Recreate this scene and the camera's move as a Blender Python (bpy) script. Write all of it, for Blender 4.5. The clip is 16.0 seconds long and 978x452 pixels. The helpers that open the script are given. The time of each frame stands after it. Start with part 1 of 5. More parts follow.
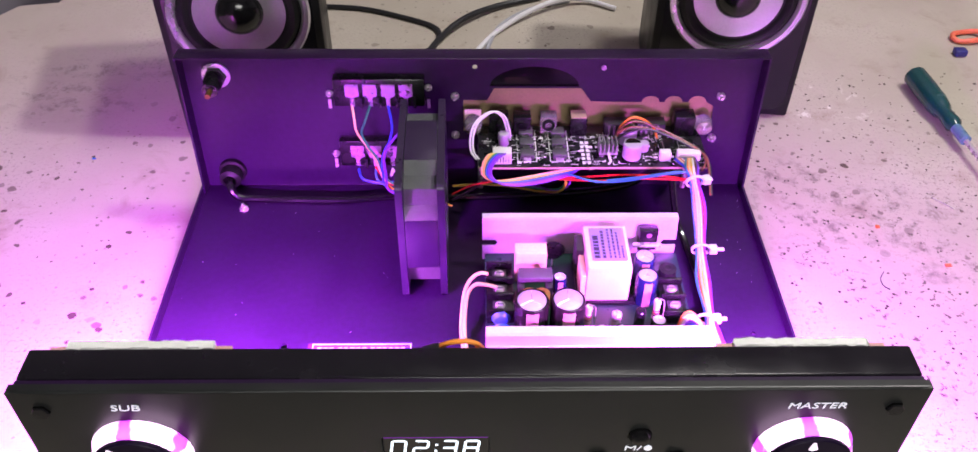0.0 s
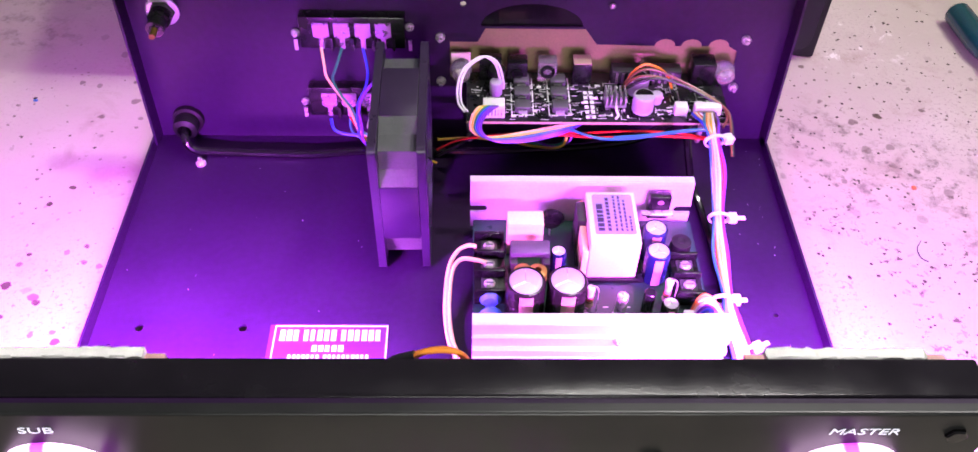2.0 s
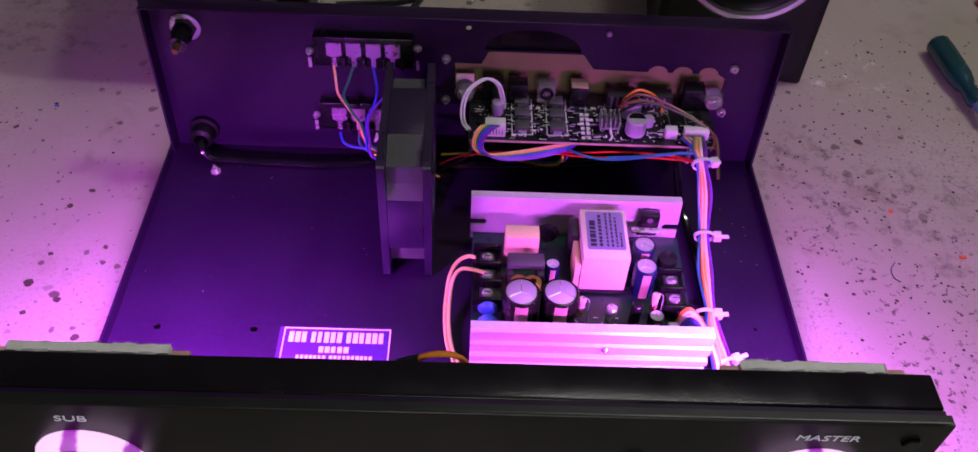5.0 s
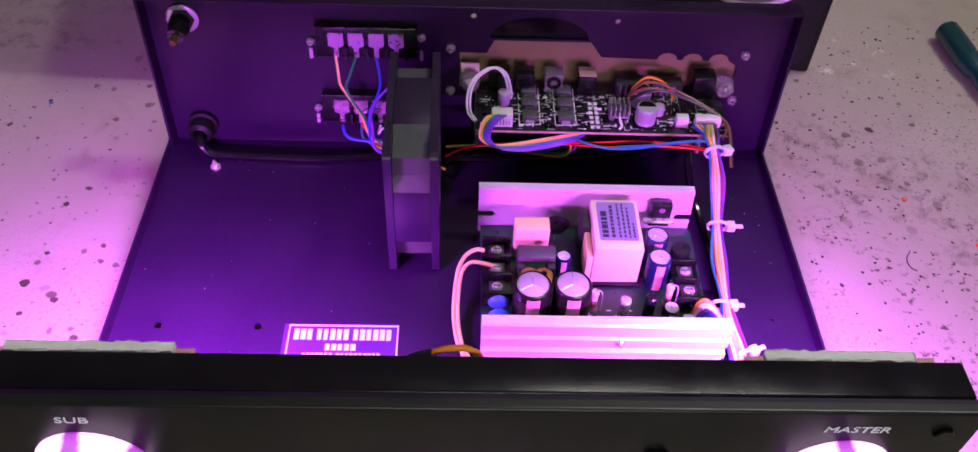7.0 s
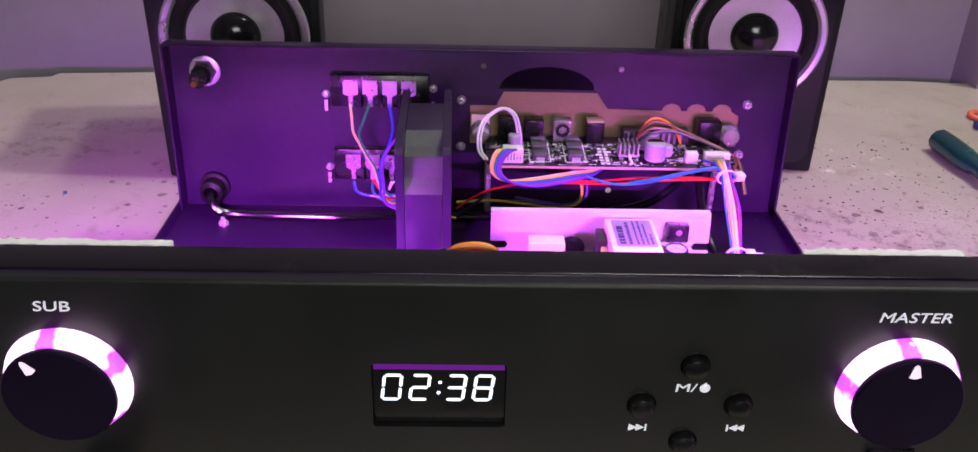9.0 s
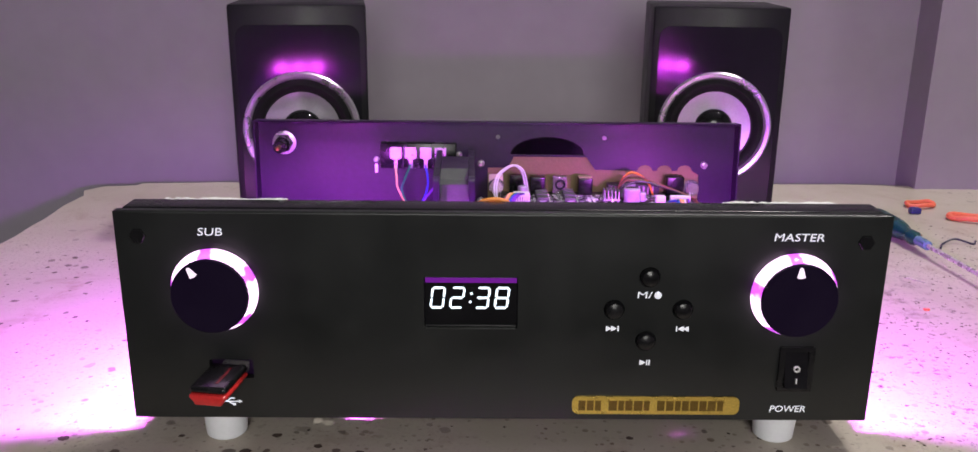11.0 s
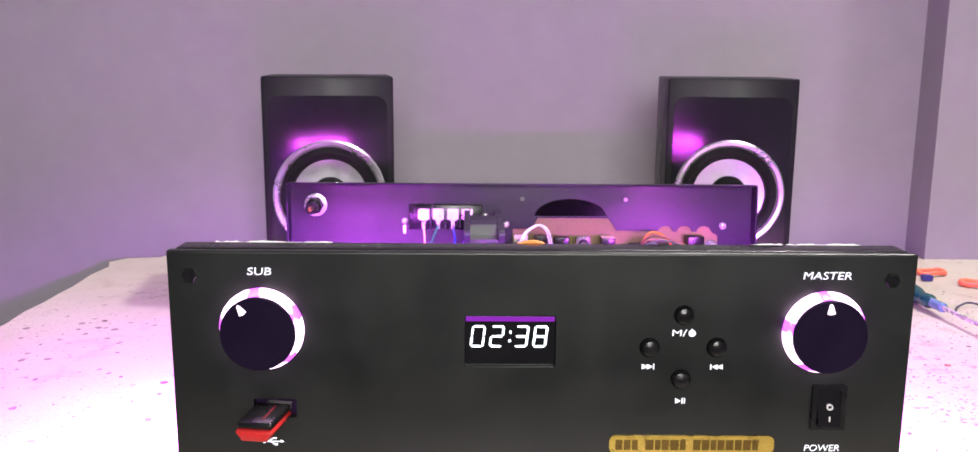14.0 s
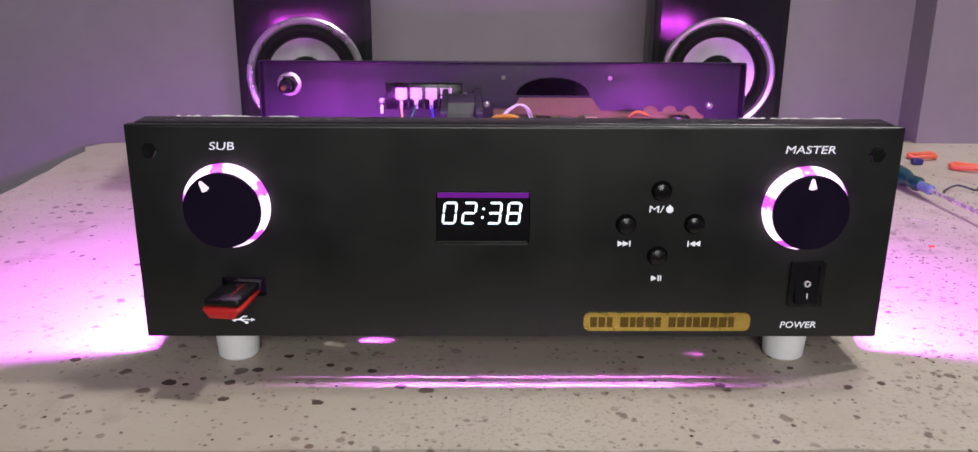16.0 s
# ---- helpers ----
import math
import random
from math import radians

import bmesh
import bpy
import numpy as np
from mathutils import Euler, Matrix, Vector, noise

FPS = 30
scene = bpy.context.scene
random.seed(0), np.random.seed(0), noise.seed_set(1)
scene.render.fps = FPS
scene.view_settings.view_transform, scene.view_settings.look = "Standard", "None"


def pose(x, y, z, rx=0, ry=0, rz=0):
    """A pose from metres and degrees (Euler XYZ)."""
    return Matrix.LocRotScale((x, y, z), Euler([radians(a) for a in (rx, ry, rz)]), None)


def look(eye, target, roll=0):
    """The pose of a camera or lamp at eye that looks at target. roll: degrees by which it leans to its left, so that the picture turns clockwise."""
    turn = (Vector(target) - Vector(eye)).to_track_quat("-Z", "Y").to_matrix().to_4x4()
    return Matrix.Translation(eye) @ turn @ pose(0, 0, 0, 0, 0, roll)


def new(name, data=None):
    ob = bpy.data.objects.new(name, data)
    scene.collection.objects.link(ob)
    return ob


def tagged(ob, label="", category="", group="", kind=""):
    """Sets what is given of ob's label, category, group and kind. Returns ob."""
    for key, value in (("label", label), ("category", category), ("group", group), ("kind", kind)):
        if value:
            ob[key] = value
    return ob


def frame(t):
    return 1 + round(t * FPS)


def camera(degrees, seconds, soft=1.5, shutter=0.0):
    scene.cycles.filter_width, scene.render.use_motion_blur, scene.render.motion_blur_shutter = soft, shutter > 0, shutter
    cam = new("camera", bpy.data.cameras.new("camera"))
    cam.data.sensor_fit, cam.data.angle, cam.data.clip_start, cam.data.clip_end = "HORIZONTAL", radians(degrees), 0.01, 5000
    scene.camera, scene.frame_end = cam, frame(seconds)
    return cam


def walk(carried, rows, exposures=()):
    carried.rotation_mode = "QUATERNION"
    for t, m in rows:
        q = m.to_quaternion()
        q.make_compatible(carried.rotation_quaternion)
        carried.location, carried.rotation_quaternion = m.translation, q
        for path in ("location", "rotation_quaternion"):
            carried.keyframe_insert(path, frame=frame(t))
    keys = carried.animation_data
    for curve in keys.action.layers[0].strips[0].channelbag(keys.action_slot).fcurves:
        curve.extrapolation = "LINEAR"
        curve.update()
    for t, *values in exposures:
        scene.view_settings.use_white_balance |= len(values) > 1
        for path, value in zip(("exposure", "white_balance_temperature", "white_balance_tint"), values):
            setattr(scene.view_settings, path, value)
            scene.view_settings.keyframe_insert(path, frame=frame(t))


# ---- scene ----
cam = camera(57.67, 16.0)
PATH = [
    (0, (0.0016, -0.2040, 0.3905), (0.0304, 1.2671, -0.9641), 0.6),
    (0.5, (0.0039, -0.1406, 0.3816), (0.0342, 1.2407, -1.0645), 0.8),
    (1, (0.0044, -0.1282, 0.3418), (0.0377, 1.2172, -1.1377), 1.0),
    (1.5, (0.0058, -0.1330, 0.3463), (0.0400, 1.2037, -1.1410), 1.1),
    (2, (0.0057, -0.1428, 0.3638), (0.0451, 1.2001, -1.1178), 1.5),
    (2.5, (0.0016, -0.1554, 0.3785), (0.0423, 1.1961, -1.0952), 2.0),
    (3, (0.0026, -0.1658, 0.3867), (0.0500, 1.1942, -1.0790), 2.4),
    (3.5, (-0.0030, -0.1664, 0.3947), (0.0482, 1.2003, -1.0647), 3.1),
    (4, (0.0042, -0.1656, 0.3883), (0.0538, 1.2119, -1.0608), 3.5),
    (6.5, (-0.0029, -0.1483, 0.3845), (0.0581, 1.1529, -1.1331), 3.1),
    (7, (-0.0039, -0.1534, 0.3751), (0.0597, 1.1981, -1.0978), 3.0),
    (7.5, (-0.0021, -0.1590, 0.3577), (0.0627, 1.2403, -1.0697), 3.0),
    (8, (-0.0044, -0.1726, 0.3243), (0.0545, 1.4062, -0.9021), 2.3),
    (8.5, (-0.0028, -0.1947, 0.2934), (0.0505, 1.4930, -0.7785), 1.9),
    (9, (-0.0063, -0.2270, 0.2622), (0.0407, 1.5290, -0.6940), 1.5),
    (9.2, (-0.0099, -0.2426, 0.2547), (0.0356, 1.5514, -0.6282), 1.3),
    (11.3, (-0.0105, -0.3874, 0.2138), (0.0009, 1.5348, -0.3382), 0.4),
    (11.5, (-0.0103, -0.3832, 0.2015), (-0.0027, 1.5439, -0.3334), 0.3),
    (12, (-0.0103, -0.3658, 0.1772), (-0.0061, 1.5727, -0.3151), 0.3),
    (12.5, (-0.0108, -0.3673, 0.1769), (-0.0021, 1.5746, -0.3015), 0.3),
    (13, (-0.0202, -0.3767, 0.1857), (-0.0097, 1.5750, -0.2510), 0.4),
    (13.5, (-0.0235, -0.3985, 0.2030), (-0.0082, 1.5660, -0.1718), 0.5),
    (14, (-0.0287, -0.4041, 0.2062), (-0.0130, 1.5621, -0.1597), 0.4),
    (14.5, (-0.0335, -0.4070, 0.2128), (-0.0091, 1.5623, -0.1355), 0.5),
    (15, (-0.0353, -0.4018, 0.2099), (-0.0087, 1.5665, -0.1439), 0.9),
    (15.5, (-0.0221, -0.3982, 0.1986), (0.0042, 1.5329, -0.3213), 0.7),
    (16, (-0.0181, -0.3926, 0.1949), (0.0105, 1.5153, -0.4043), 0.4),
]
EXPOSURES = [(0, -0.2), (0.5, -0.68), (1, -1.12), (1.5, -0.70), (2, 0.0), (2.5, 0.25), (3, 0.2), (3.5, -0.8), (4, -2.05), (5.2, -1.8), (6.5, -1.6), (7, -1.3), (8, -0.95), (8.5, -0.72), (9, -0.55),
             (10.2, -0.4), (11.5, -0.3), (12, 0.52), (12.5, 0.92), (13, 0.82), (13.5, 0.7), (14.5, 0.5), (15, 0.38), (15.5, -0.1), (16, -0.38)]
walk(cam, [(t, look(eye, target, roll)) for t, eye, target, roll in PATH], EXPOSURES)

# ---- light ----
world = bpy.data.worlds.new("room_world")
scene.world = world
world.use_nodes = True
world.node_tree.nodes["Background"].inputs[0].default_value = (0.72, 0.72, 0.8, 1)
world.node_tree.nodes["Background"].inputs[1].default_value = 0.03
LED = (0.65, 0.10, 1.0)


def area_lamp(name, eye, target, w, h, power, colour, spread=180):
    d = bpy.data.lights.new(name, "AREA")
    d.shape, d.size, d.size_y, d.energy, d.color, d.spread = "RECTANGLE", w, h, power, colour, radians(spread)
    ob = new(name, d)
    ob.matrix_world = look(eye, target)
    return ob


area_lamp("ceiling_tube_light", (0.48, 0.47, 2.0), (0.04, 0.0, 0.0), 0.22, 0.08, 14, (1.0, 0.97, 0.92))
area_lamp("side_room_light", (0.92, 0.27, 1.9), (0.0, 0.26, 0.0), 0.10, 0.10, 23, (1.0, 0.95, 0.93))
area_lamp("front_room_light", (0.1, -1.25, 0.52), (0.0, 0.0, 0.1), 0.5, 0.5, 12, (1.0, 0.98, 0.94))
for x, watts in ((-0.130, 7.0), (0.130, 4.6)):
    area_lamp("led_strip_light", (x, 0.0238, 0.1068), (x, 0.0350, 0.0), 0.060, 0.004, watts, LED, 168)
# added unseen lamp that throws two thin violet lines on the bench
area_lamp("line_helper_light", (0.007, 0.0095, 0.0195), (0.007, 0.0056, 0.0158), 0.150, 0.0003, 0.60, (0.75, 0.16, 1.0))

# ---- materials ----


def nodes_of(name):
    m = bpy.data.materials.new(name)
    m.use_nodes = True
    return m, m.node_tree.nodes, m.node_tree.links, m.node_tree.nodes["Principled BSDF"]


def paint(name, colour, rough=0.5, metal=0.0, vary=0.15, scale=60.0, bump=0.0, bump_scale=900.0, spec=0.5, coat=0.0):
    m, n, l, b = nodes_of(name)
    b.inputs["Roughness"].default_value, b.inputs["Metallic"].default_value = rough, metal
    b.inputs["Specular IOR Level"].default_value, b.inputs["Coat Weight"].default_value = spec, coat
    tc = n.new("ShaderNodeTexCoord")
    a, f = n.new("ShaderNodeTexNoise"), n.new("ShaderNodeTexNoise")
    a.inputs["Scale"].default_value, a.inputs["Detail"].default_value = scale, 4
    f.inputs["Scale"].default_value, f.inputs["Detail"].default_value = scale * 9, 2
    l.new(tc.outputs["Object"], a.inputs["Vector"]), l.new(tc.outputs["Object"], f.inputs["Vector"])
    add = n.new("ShaderNodeMath")
    add.operation = "ADD"
    l.new(a.outputs["Fac"], add.inputs[0]), l.new(f.outputs["Fac"], add.inputs[1])
    r = n.new("ShaderNodeMapRange")
    r.inputs[1].default_value, r.inputs[2].default_value = 0.6, 1.4
    r.inputs[3].default_value, r.inputs[4].default_value = 1 - vary, 1 + vary
    l.new(add.outputs[0], r.inputs[0])
    mul = n.new("ShaderNodeMixRGB")
    mul.blend_type = "MULTIPLY"
    mul.inputs[0].default_value = 1
    mul.inputs[1].default_value = (*colour, 1)
    l.new(r.outputs[0], mul.inputs[2])
    l.new(mul.outputs[0], b.inputs["Base Color"])
    rr = n.new("ShaderNodeMapRange")
    rr.inputs[1].default_value, rr.inputs[2].default_value = 0.3, 0.7
    rr.inputs[3].default_value, rr.inputs[4].default_value = max(0.02, rough - 0.08), min(1, rough + 0.08)
    l.new(a.outputs["Fac"], rr.inputs[0]), l.new(rr.outputs[0], b.inputs["Roughness"])
    if bump:
        t = n.new("ShaderNodeTexNoise")
        t.inputs["Scale"].default_value, t.inputs["Detail"].default_value = bump_scale, 3
        l.new(tc.outputs["Object"], t.inputs["Vector"])
        bp = n.new("ShaderNodeBump")
        bp.inputs["Strength"].default_value, bp.inputs["Distance"].default_value = bump, 0.0005
        l.new(t.outputs["Fac"], bp.inputs["Height"]), l.new(bp.outputs[0], b.inputs["Normal"])
    return m


def glow(name, colour, strength):
    m, n, l, b = nodes_of(name)
    b.inputs["Base Color"].default_value = (*colour, 1)
    b.inputs["Emission Color"].default_value, b.inputs["Emission Strength"].default_value = (*colour, 1), strength
    b.inputs["Roughness"].default_value = 0.25
    return m


def clear(name, colour, rough=0.08):
    m, n, l, b = nodes_of(name)
    b.inputs["Base Color"].default_value, b.inputs["Roughness"].default_value = (*colour, 1), rough
    b.inputs["Transmission Weight"].default_value, b.inputs["IOR"].default_value = 0.85, 1.45
    return m


def table_material():
    """Worn off-white sheet with brown stains, small burn marks and fine grit."""
    m, n, l, b = nodes_of("stained_table_sheet")
    tc = n.new("ShaderNodeTexCoord")

    def noise_tex(scale, detail, rough=0.55, distort=0.0):
        t = n.new("ShaderNodeTexNoise")
        t.inputs["Scale"].default_value, t.inputs["Detail"].default_value = scale, detail
        t.inputs["Roughness"].default_value, t.inputs["Distortion"].default_value = rough, distort
        l.new(tc.outputs["Object"], t.inputs["Vector"])
        return t

    def span(src, a, z, lo=0.0, hi=1.0):
        r = n.new("ShaderNodeMapRange")
        for i, v in enumerate((a, z, lo, hi)):
            r.inputs[i + 1].default_value = v
        l.new(src, r.inputs[0])
        return r.outputs[0]

    def mix(fac, a, c):
        x = n.new("ShaderNodeMixRGB")
        l.new(fac, x.inputs[0])
        for s, v in ((1, a), (2, c)):
            if isinstance(v, tuple):
                x.inputs[s].default_value = (*v, 1)
            else:
                l.new(v, x.inputs[s])
        return x.outputs[0]

    def times(a, c):
        x = n.new("ShaderNodeMath")
        x.operation = "MULTIPLY"
        l.new(a, x.inputs[0]), l.new(c, x.inputs[1])
        return x.outputs[0]

    patch = noise_tex(3.2, 2)
    xyz = n.new("ShaderNodeSeparateXYZ")
    l.new(tc.outputs["Object"], xyz.inputs[0])

    def larger(a, c):
        x = n.new("ShaderNodeMath")
        x.operation = "MAXIMUM"
        l.new(a, x.inputs[0]), l.new(c, x.inputs[1])
        return x.outputs[0]
    front = span(xyz.outputs[1], 0.09, 0.02)  # more burns along the near edge
    right = times(span(xyz.outputs[0], 0.15, 0.21), span(xyz.outputs[1], 0.32, 0.20))  # filings and grit beside the case
    big, mid, fine = noise_tex(6, 5), noise_tex(28, 6, 0.65, 0.4), noise_tex(420, 4, 0.7)
    col = mix(span(big.outputs["Fac"], 0.35, 0.65), (0.44, 0.385, 0.32), (0.54, 0.49, 0.42))
    col = mix(span(mid.outputs["Fac"], 0.56, 0.72, 0, 0.55), col, (0.33, 0.24, 0.19))
    grime = times(span(fine.outputs["Fac"], 0.54, 0.66, 0, 0.8), span(big.outputs["Fac"], 0.46, 0.62, 0.1, 0.8))
    col = mix(grime, col, (0.20, 0.13, 0.11))
    clump, flake = noise_tex(34, 4, 0.7, 0.6), noise_tex(230, 3, 0.6, 0.3)
    filings = times(times(span(flake.outputs["Fac"], 0.57, 0.62, 0, 0.9), span(clump.outputs["Fac"], 0.48, 0.60)), right)
    col = mix(filings, col, (0.06, 0.035, 0.03))
    # brown smears beside the far corner, and scrapes of dirt beside the case
    def blot(x, y, rx, ry):
        sx, sy = span(xyz.outputs[0], x - rx, x + rx, -1, 1), span(xyz.outputs[1], y - ry, y + ry, -1, 1)
        q = n.new("ShaderNodeMath")
        q.operation = "ADD"
        l.new(times(sx, sx), q.inputs[0]), l.new(times(sy, sy), q.inputs[1])
        return span(q.outputs[0], 1.0, 0.2)
    smear = noise_tex(80, 6, 0.72, 0.3)
    for x, y, rx, ry, lo, deep in ((-0.305, 0.362, 0.06, 0.030, 0.48, 0.5), (-0.272, 0.408, 0.07, 0.018, 0.47, 0.5), (-0.33, 0.40, 0.05, 0.04, 0.52, 0.4),
                                   (0.215, 0.265, 0.045, 0.030, 0.50, 0.75), (0.260, 0.225, 0.075, 0.045, 0.50, 0.7), (0.315, 0.19, 0.05, 0.03, 0.54, 0.6), (0.24, 0.37, 0.06, 0.03, 0.56, 0.35), (0.284, 0.175, 0.014, 0.010, 0.40, 0.6)):
        rough_edge = times(span(smear.outputs["Fac"], lo, lo + 0.13, 0, deep), span(flake.outputs["Fac"], 0.36, 0.60, 0.25, 1))
        col = mix(times(blot(x, y, rx, ry), rough_edge), col, (0.12, 0.085, 0.075))
    pale = noise_tex(75, 4, 0.6, 0.8)
    col = mix(times(blot(0.25, 0.36, 0.07, 0.04), span(pale.outputs["Fac"], 0.60, 0.66, 0, 0.7)), col, (0.82, 0.80, 0.76))
    for scale, size, keep, dark in ((56, 0.19, 0.57, 0.95), (92, 0.19, 0.66, 0.95), (200, 0.20, 0.74, 0.9)):
        warp = noise_tex(scale * 2.2, 2)
        add = n.new("ShaderNodeMixRGB")
        add.blend_type = "ADD"
        add.inputs[0].default_value = 0.35 / scale
        l.new(tc.outputs["Object"], add.inputs[1]), l.new(warp.outputs["Color"], add.inputs[2])
        v = n.new("ShaderNodeTexVoronoi")
        v.inputs["Scale"].default_value = scale
        l.new(add.outputs[0], v.inputs["Vector"])
        sep = n.new("ShaderNodeSeparateColor")
        l.new(v.outputs["Color"], sep.inputs[0])
        dot = times(span(v.outputs["Distance"], size, size * 0.8), span(sep.outputs[0], keep, keep + 0.02))
        vary = times(times(dot, span(sep.outputs[1], 0, 1, dark * 0.35, dark)), larger(front, span(patch.outputs["Fac"], 0.42, 0.54, 0.05, 1)))
        col = mix(vary, col, (0.07, 0.04, 0.03))
    for scale, size, keep in ((110, 0.24, 0.40), (210, 0.26, 0.35)):
        v = n.new("ShaderNodeTexVoronoi")
        v.inputs["Scale"].default_value = scale
        l.new(tc.outputs["Object"], v.inputs["Vector"])
        sep = n.new("ShaderNodeSeparateColor")
        l.new(v.outputs["Color"], sep.inputs[0])
        dot = times(span(v.outputs["Distance"], size, size * 0.75), span(sep.outputs[0], keep, keep + 0.02))
        dot = times(times(dot, span(sep.outputs[1], 0, 1, 0.15, 0.85)), times(front, span(clump.outputs["Fac"], 0.40, 0.56)))
        col = mix(dot, col, (0.13, 0.075, 0.045))
    l.new(col, b.inputs["Base Color"])
    l.new(span(mid.outputs["Fac"], 0.3, 0.7, 0.38, 0.6), b.inputs["Roughness"])
    bp = n.new("ShaderNodeBump")
    bp.inputs["Strength"].default_value, bp.inputs["Distance"].default_value = 0.25, 0.0006
    l.new(mid.outputs["Fac"], bp.inputs["Height"]), l.new(bp.outputs[0], b.inputs["Normal"])
    return m


TABLE = table_material()
WALL = paint("lilac_wall_paint", (0.34, 0.305, 0.36), 0.7, vary=0.05, scale=5, bump=0.1, bump_scale=160)
FLOORM = paint("grey_floor", (0.2, 0.19, 0.18), 0.6, scale=6)
CEIL = paint("white_ceiling", (0.75, 0.75, 0.74), 0.8, vary=0.04, scale=4)
BLACK = paint("black_powder_coat", (0.0185, 0.0050, 0.033), 0.36, vary=0.25, scale=30, bump=0.10, bump_scale=2500, spec=0.28)
FACE = paint("satin_black_faceplate", (0.009, 0.0105, 0.0102), 0.37, vary=0.12, scale=25, bump=0.05, bump_scale=3000, spec=0.5)
FOLDM = paint("worn_black_edge", (0.007, 0.006, 0.009), 0.22, vary=0.3, scale=60, bump=0.15, bump_scale=1200, spec=0.35)
PLASTIC = paint("black_plastic", (0.008, 0.008, 0.009), 0.26, vary=0.2, scale=80, bump=0.08, spec=0.35)
FANP = paint("fan_plastic", (0.026, 0.014, 0.044), 0.34, vary=0.15, scale=80, bump=0.10, bump_scale=2200)
FANTEX = paint("textured_fan_plastic", (0.085, 0.090, 0.095), 0.42, vary=0.25, scale=160, bump=0.8, bump_scale=2600)
GLOSSB = paint("gloss_black", (0.006, 0.006, 0.007), 0.14, vary=0.1)
RUBBER = paint("black_rubber", (0.008, 0.008, 0.009), 0.5, vary=0.2, scale=70, spec=0.25)
VINYL = paint("speaker_vinyl", (0.008, 0.008, 0.010), 0.4, vary=0.2, scale=40, bump=0.3, bump_scale=700, spec=0.25)
ALU = paint("brushed_aluminium", (0.86, 0.85, 0.87), 0.38, 0.35, vary=0.07, scale=90, bump=0.08)
STEEL = paint("zinc_steel", (0.70, 0.67, 0.66), 0.28, 0.6, vary=0.15, scale=200)
SILVER = paint("silver_trim", (0.66, 0.64, 0.68), 0.3, 0.8, vary=0.08, scale=60)
CONE = paint("silver_cone", (0.55, 0.53, 0.58), 0.36, 0.7, vary=0.08, scale=60)
TIN = paint("tinned_tab", (0.62, 0.42, 0.62), 0.30, 0.75, vary=0.1, scale=150)
WHITE = paint("white_nylon", (0.80, 0.80, 0.79), 0.4, vary=0.05, scale=90)
FOOT = paint("white_rubber_foot", (0.80, 0.82, 0.85), 0.45, vary=0.04, scale=60)
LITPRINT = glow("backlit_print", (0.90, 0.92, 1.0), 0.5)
PRINT = paint("white_print", (0.85, 0.85, 0.85), 0.5, vary=0.06, scale=400)
SILK = paint("silkscreen", (0.85, 0.85, 0.87), 0.5, vary=0.2, scale=600)
PCB = paint("black_circuit_board", (0.010, 0.011, 0.013), 0.3, vary=0.3, scale=200, bump=0.1, bump_scale=1500)
PCBG = paint("green_circuit_board", (0.010, 0.045, 0.032), 0.35, vary=0.25, scale=200)
CARD = paint("tan_backing_board", (0.27, 0.20, 0.10), 0.75, vary=0.12, scale=90, bump=0.3, bump_scale=500)
CAPTOP = paint("pressed_can_top", (0.50, 0.47, 0.56), 0.5, 0.25, vary=0.08, scale=150)
CREAM = paint("cream_tape", (0.88, 0.82, 0.60), 0.42, vary=0.06, scale=90)
YELLOW = paint("yellow_tape", (0.84, 0.76, 0.36), 0.4, vary=0.08, scale=90)
FERRITE = paint("ferrite", (0.035, 0.033, 0.038), 0.55, vary=0.3, scale=120)
COPPER = paint("copper_winding", (0.72, 0.34, 0.12), 0.35, 0.55, vary=0.2, scale=300)
LILAC = paint("lilac_label", (0.30, 0.28, 0.46), 0.5, vary=0.05, scale=200)
INK = paint("ink", (0.03, 0.025, 0.06), 0.5)
SLEEVE = paint("dark_capacitor_sleeve", (0.010, 0.007, 0.008), 0.25, vary=0.15)
SLEEVEB = paint("blue_capacitor_sleeve", (0.010, 0.015, 0.065), 0.25, vary=0.15)
STRIPE = paint("sleeve_stripe", (0.55, 0.40, 0.30), 0.35)
BLUED = paint("blue_ceramic", (0.05, 0.16, 0.50), 0.3)
GREY = paint("grey_inductor", (0.075, 0.075, 0.085), 0.45, vary=0.2, scale=300)
GOLD = paint("gold_foil", (0.60, 0.43, 0.10), 0.30, 0.9, vary=0.25, scale=150, bump=0.5, bump_scale=300)
DARKGOLD = paint("dark_gold_letter", (0.16, 0.10, 0.02), 0.35, 0.7, vary=0.3, scale=200)
RED = paint("red_plastic", (0.62, 0.03, 0.03), 0.25)
VIOLET = paint("violet_sticker", (0.055, 0.012, 0.17), 0.45, vary=0.05)
FOAM = paint("white_foam_tape", (0.86, 0.87, 0.84), 0.8, vary=0.08, scale=200, bump=0.4, bump_scale=900)
PINKPAD = paint("copper_pad_end", (0.75, 0.42, 0.40), 0.5)
TEAL = paint("teal_handle", (0.008, 0.060, 0.056), 0.2, vary=0.2, scale=80, coat=0.3)
ORANGER = paint("orange_rubber", (0.80, 0.16, 0.08), 0.5)
CLEAR = clear("clear_plastic", (0.9, 0.9, 0.92))


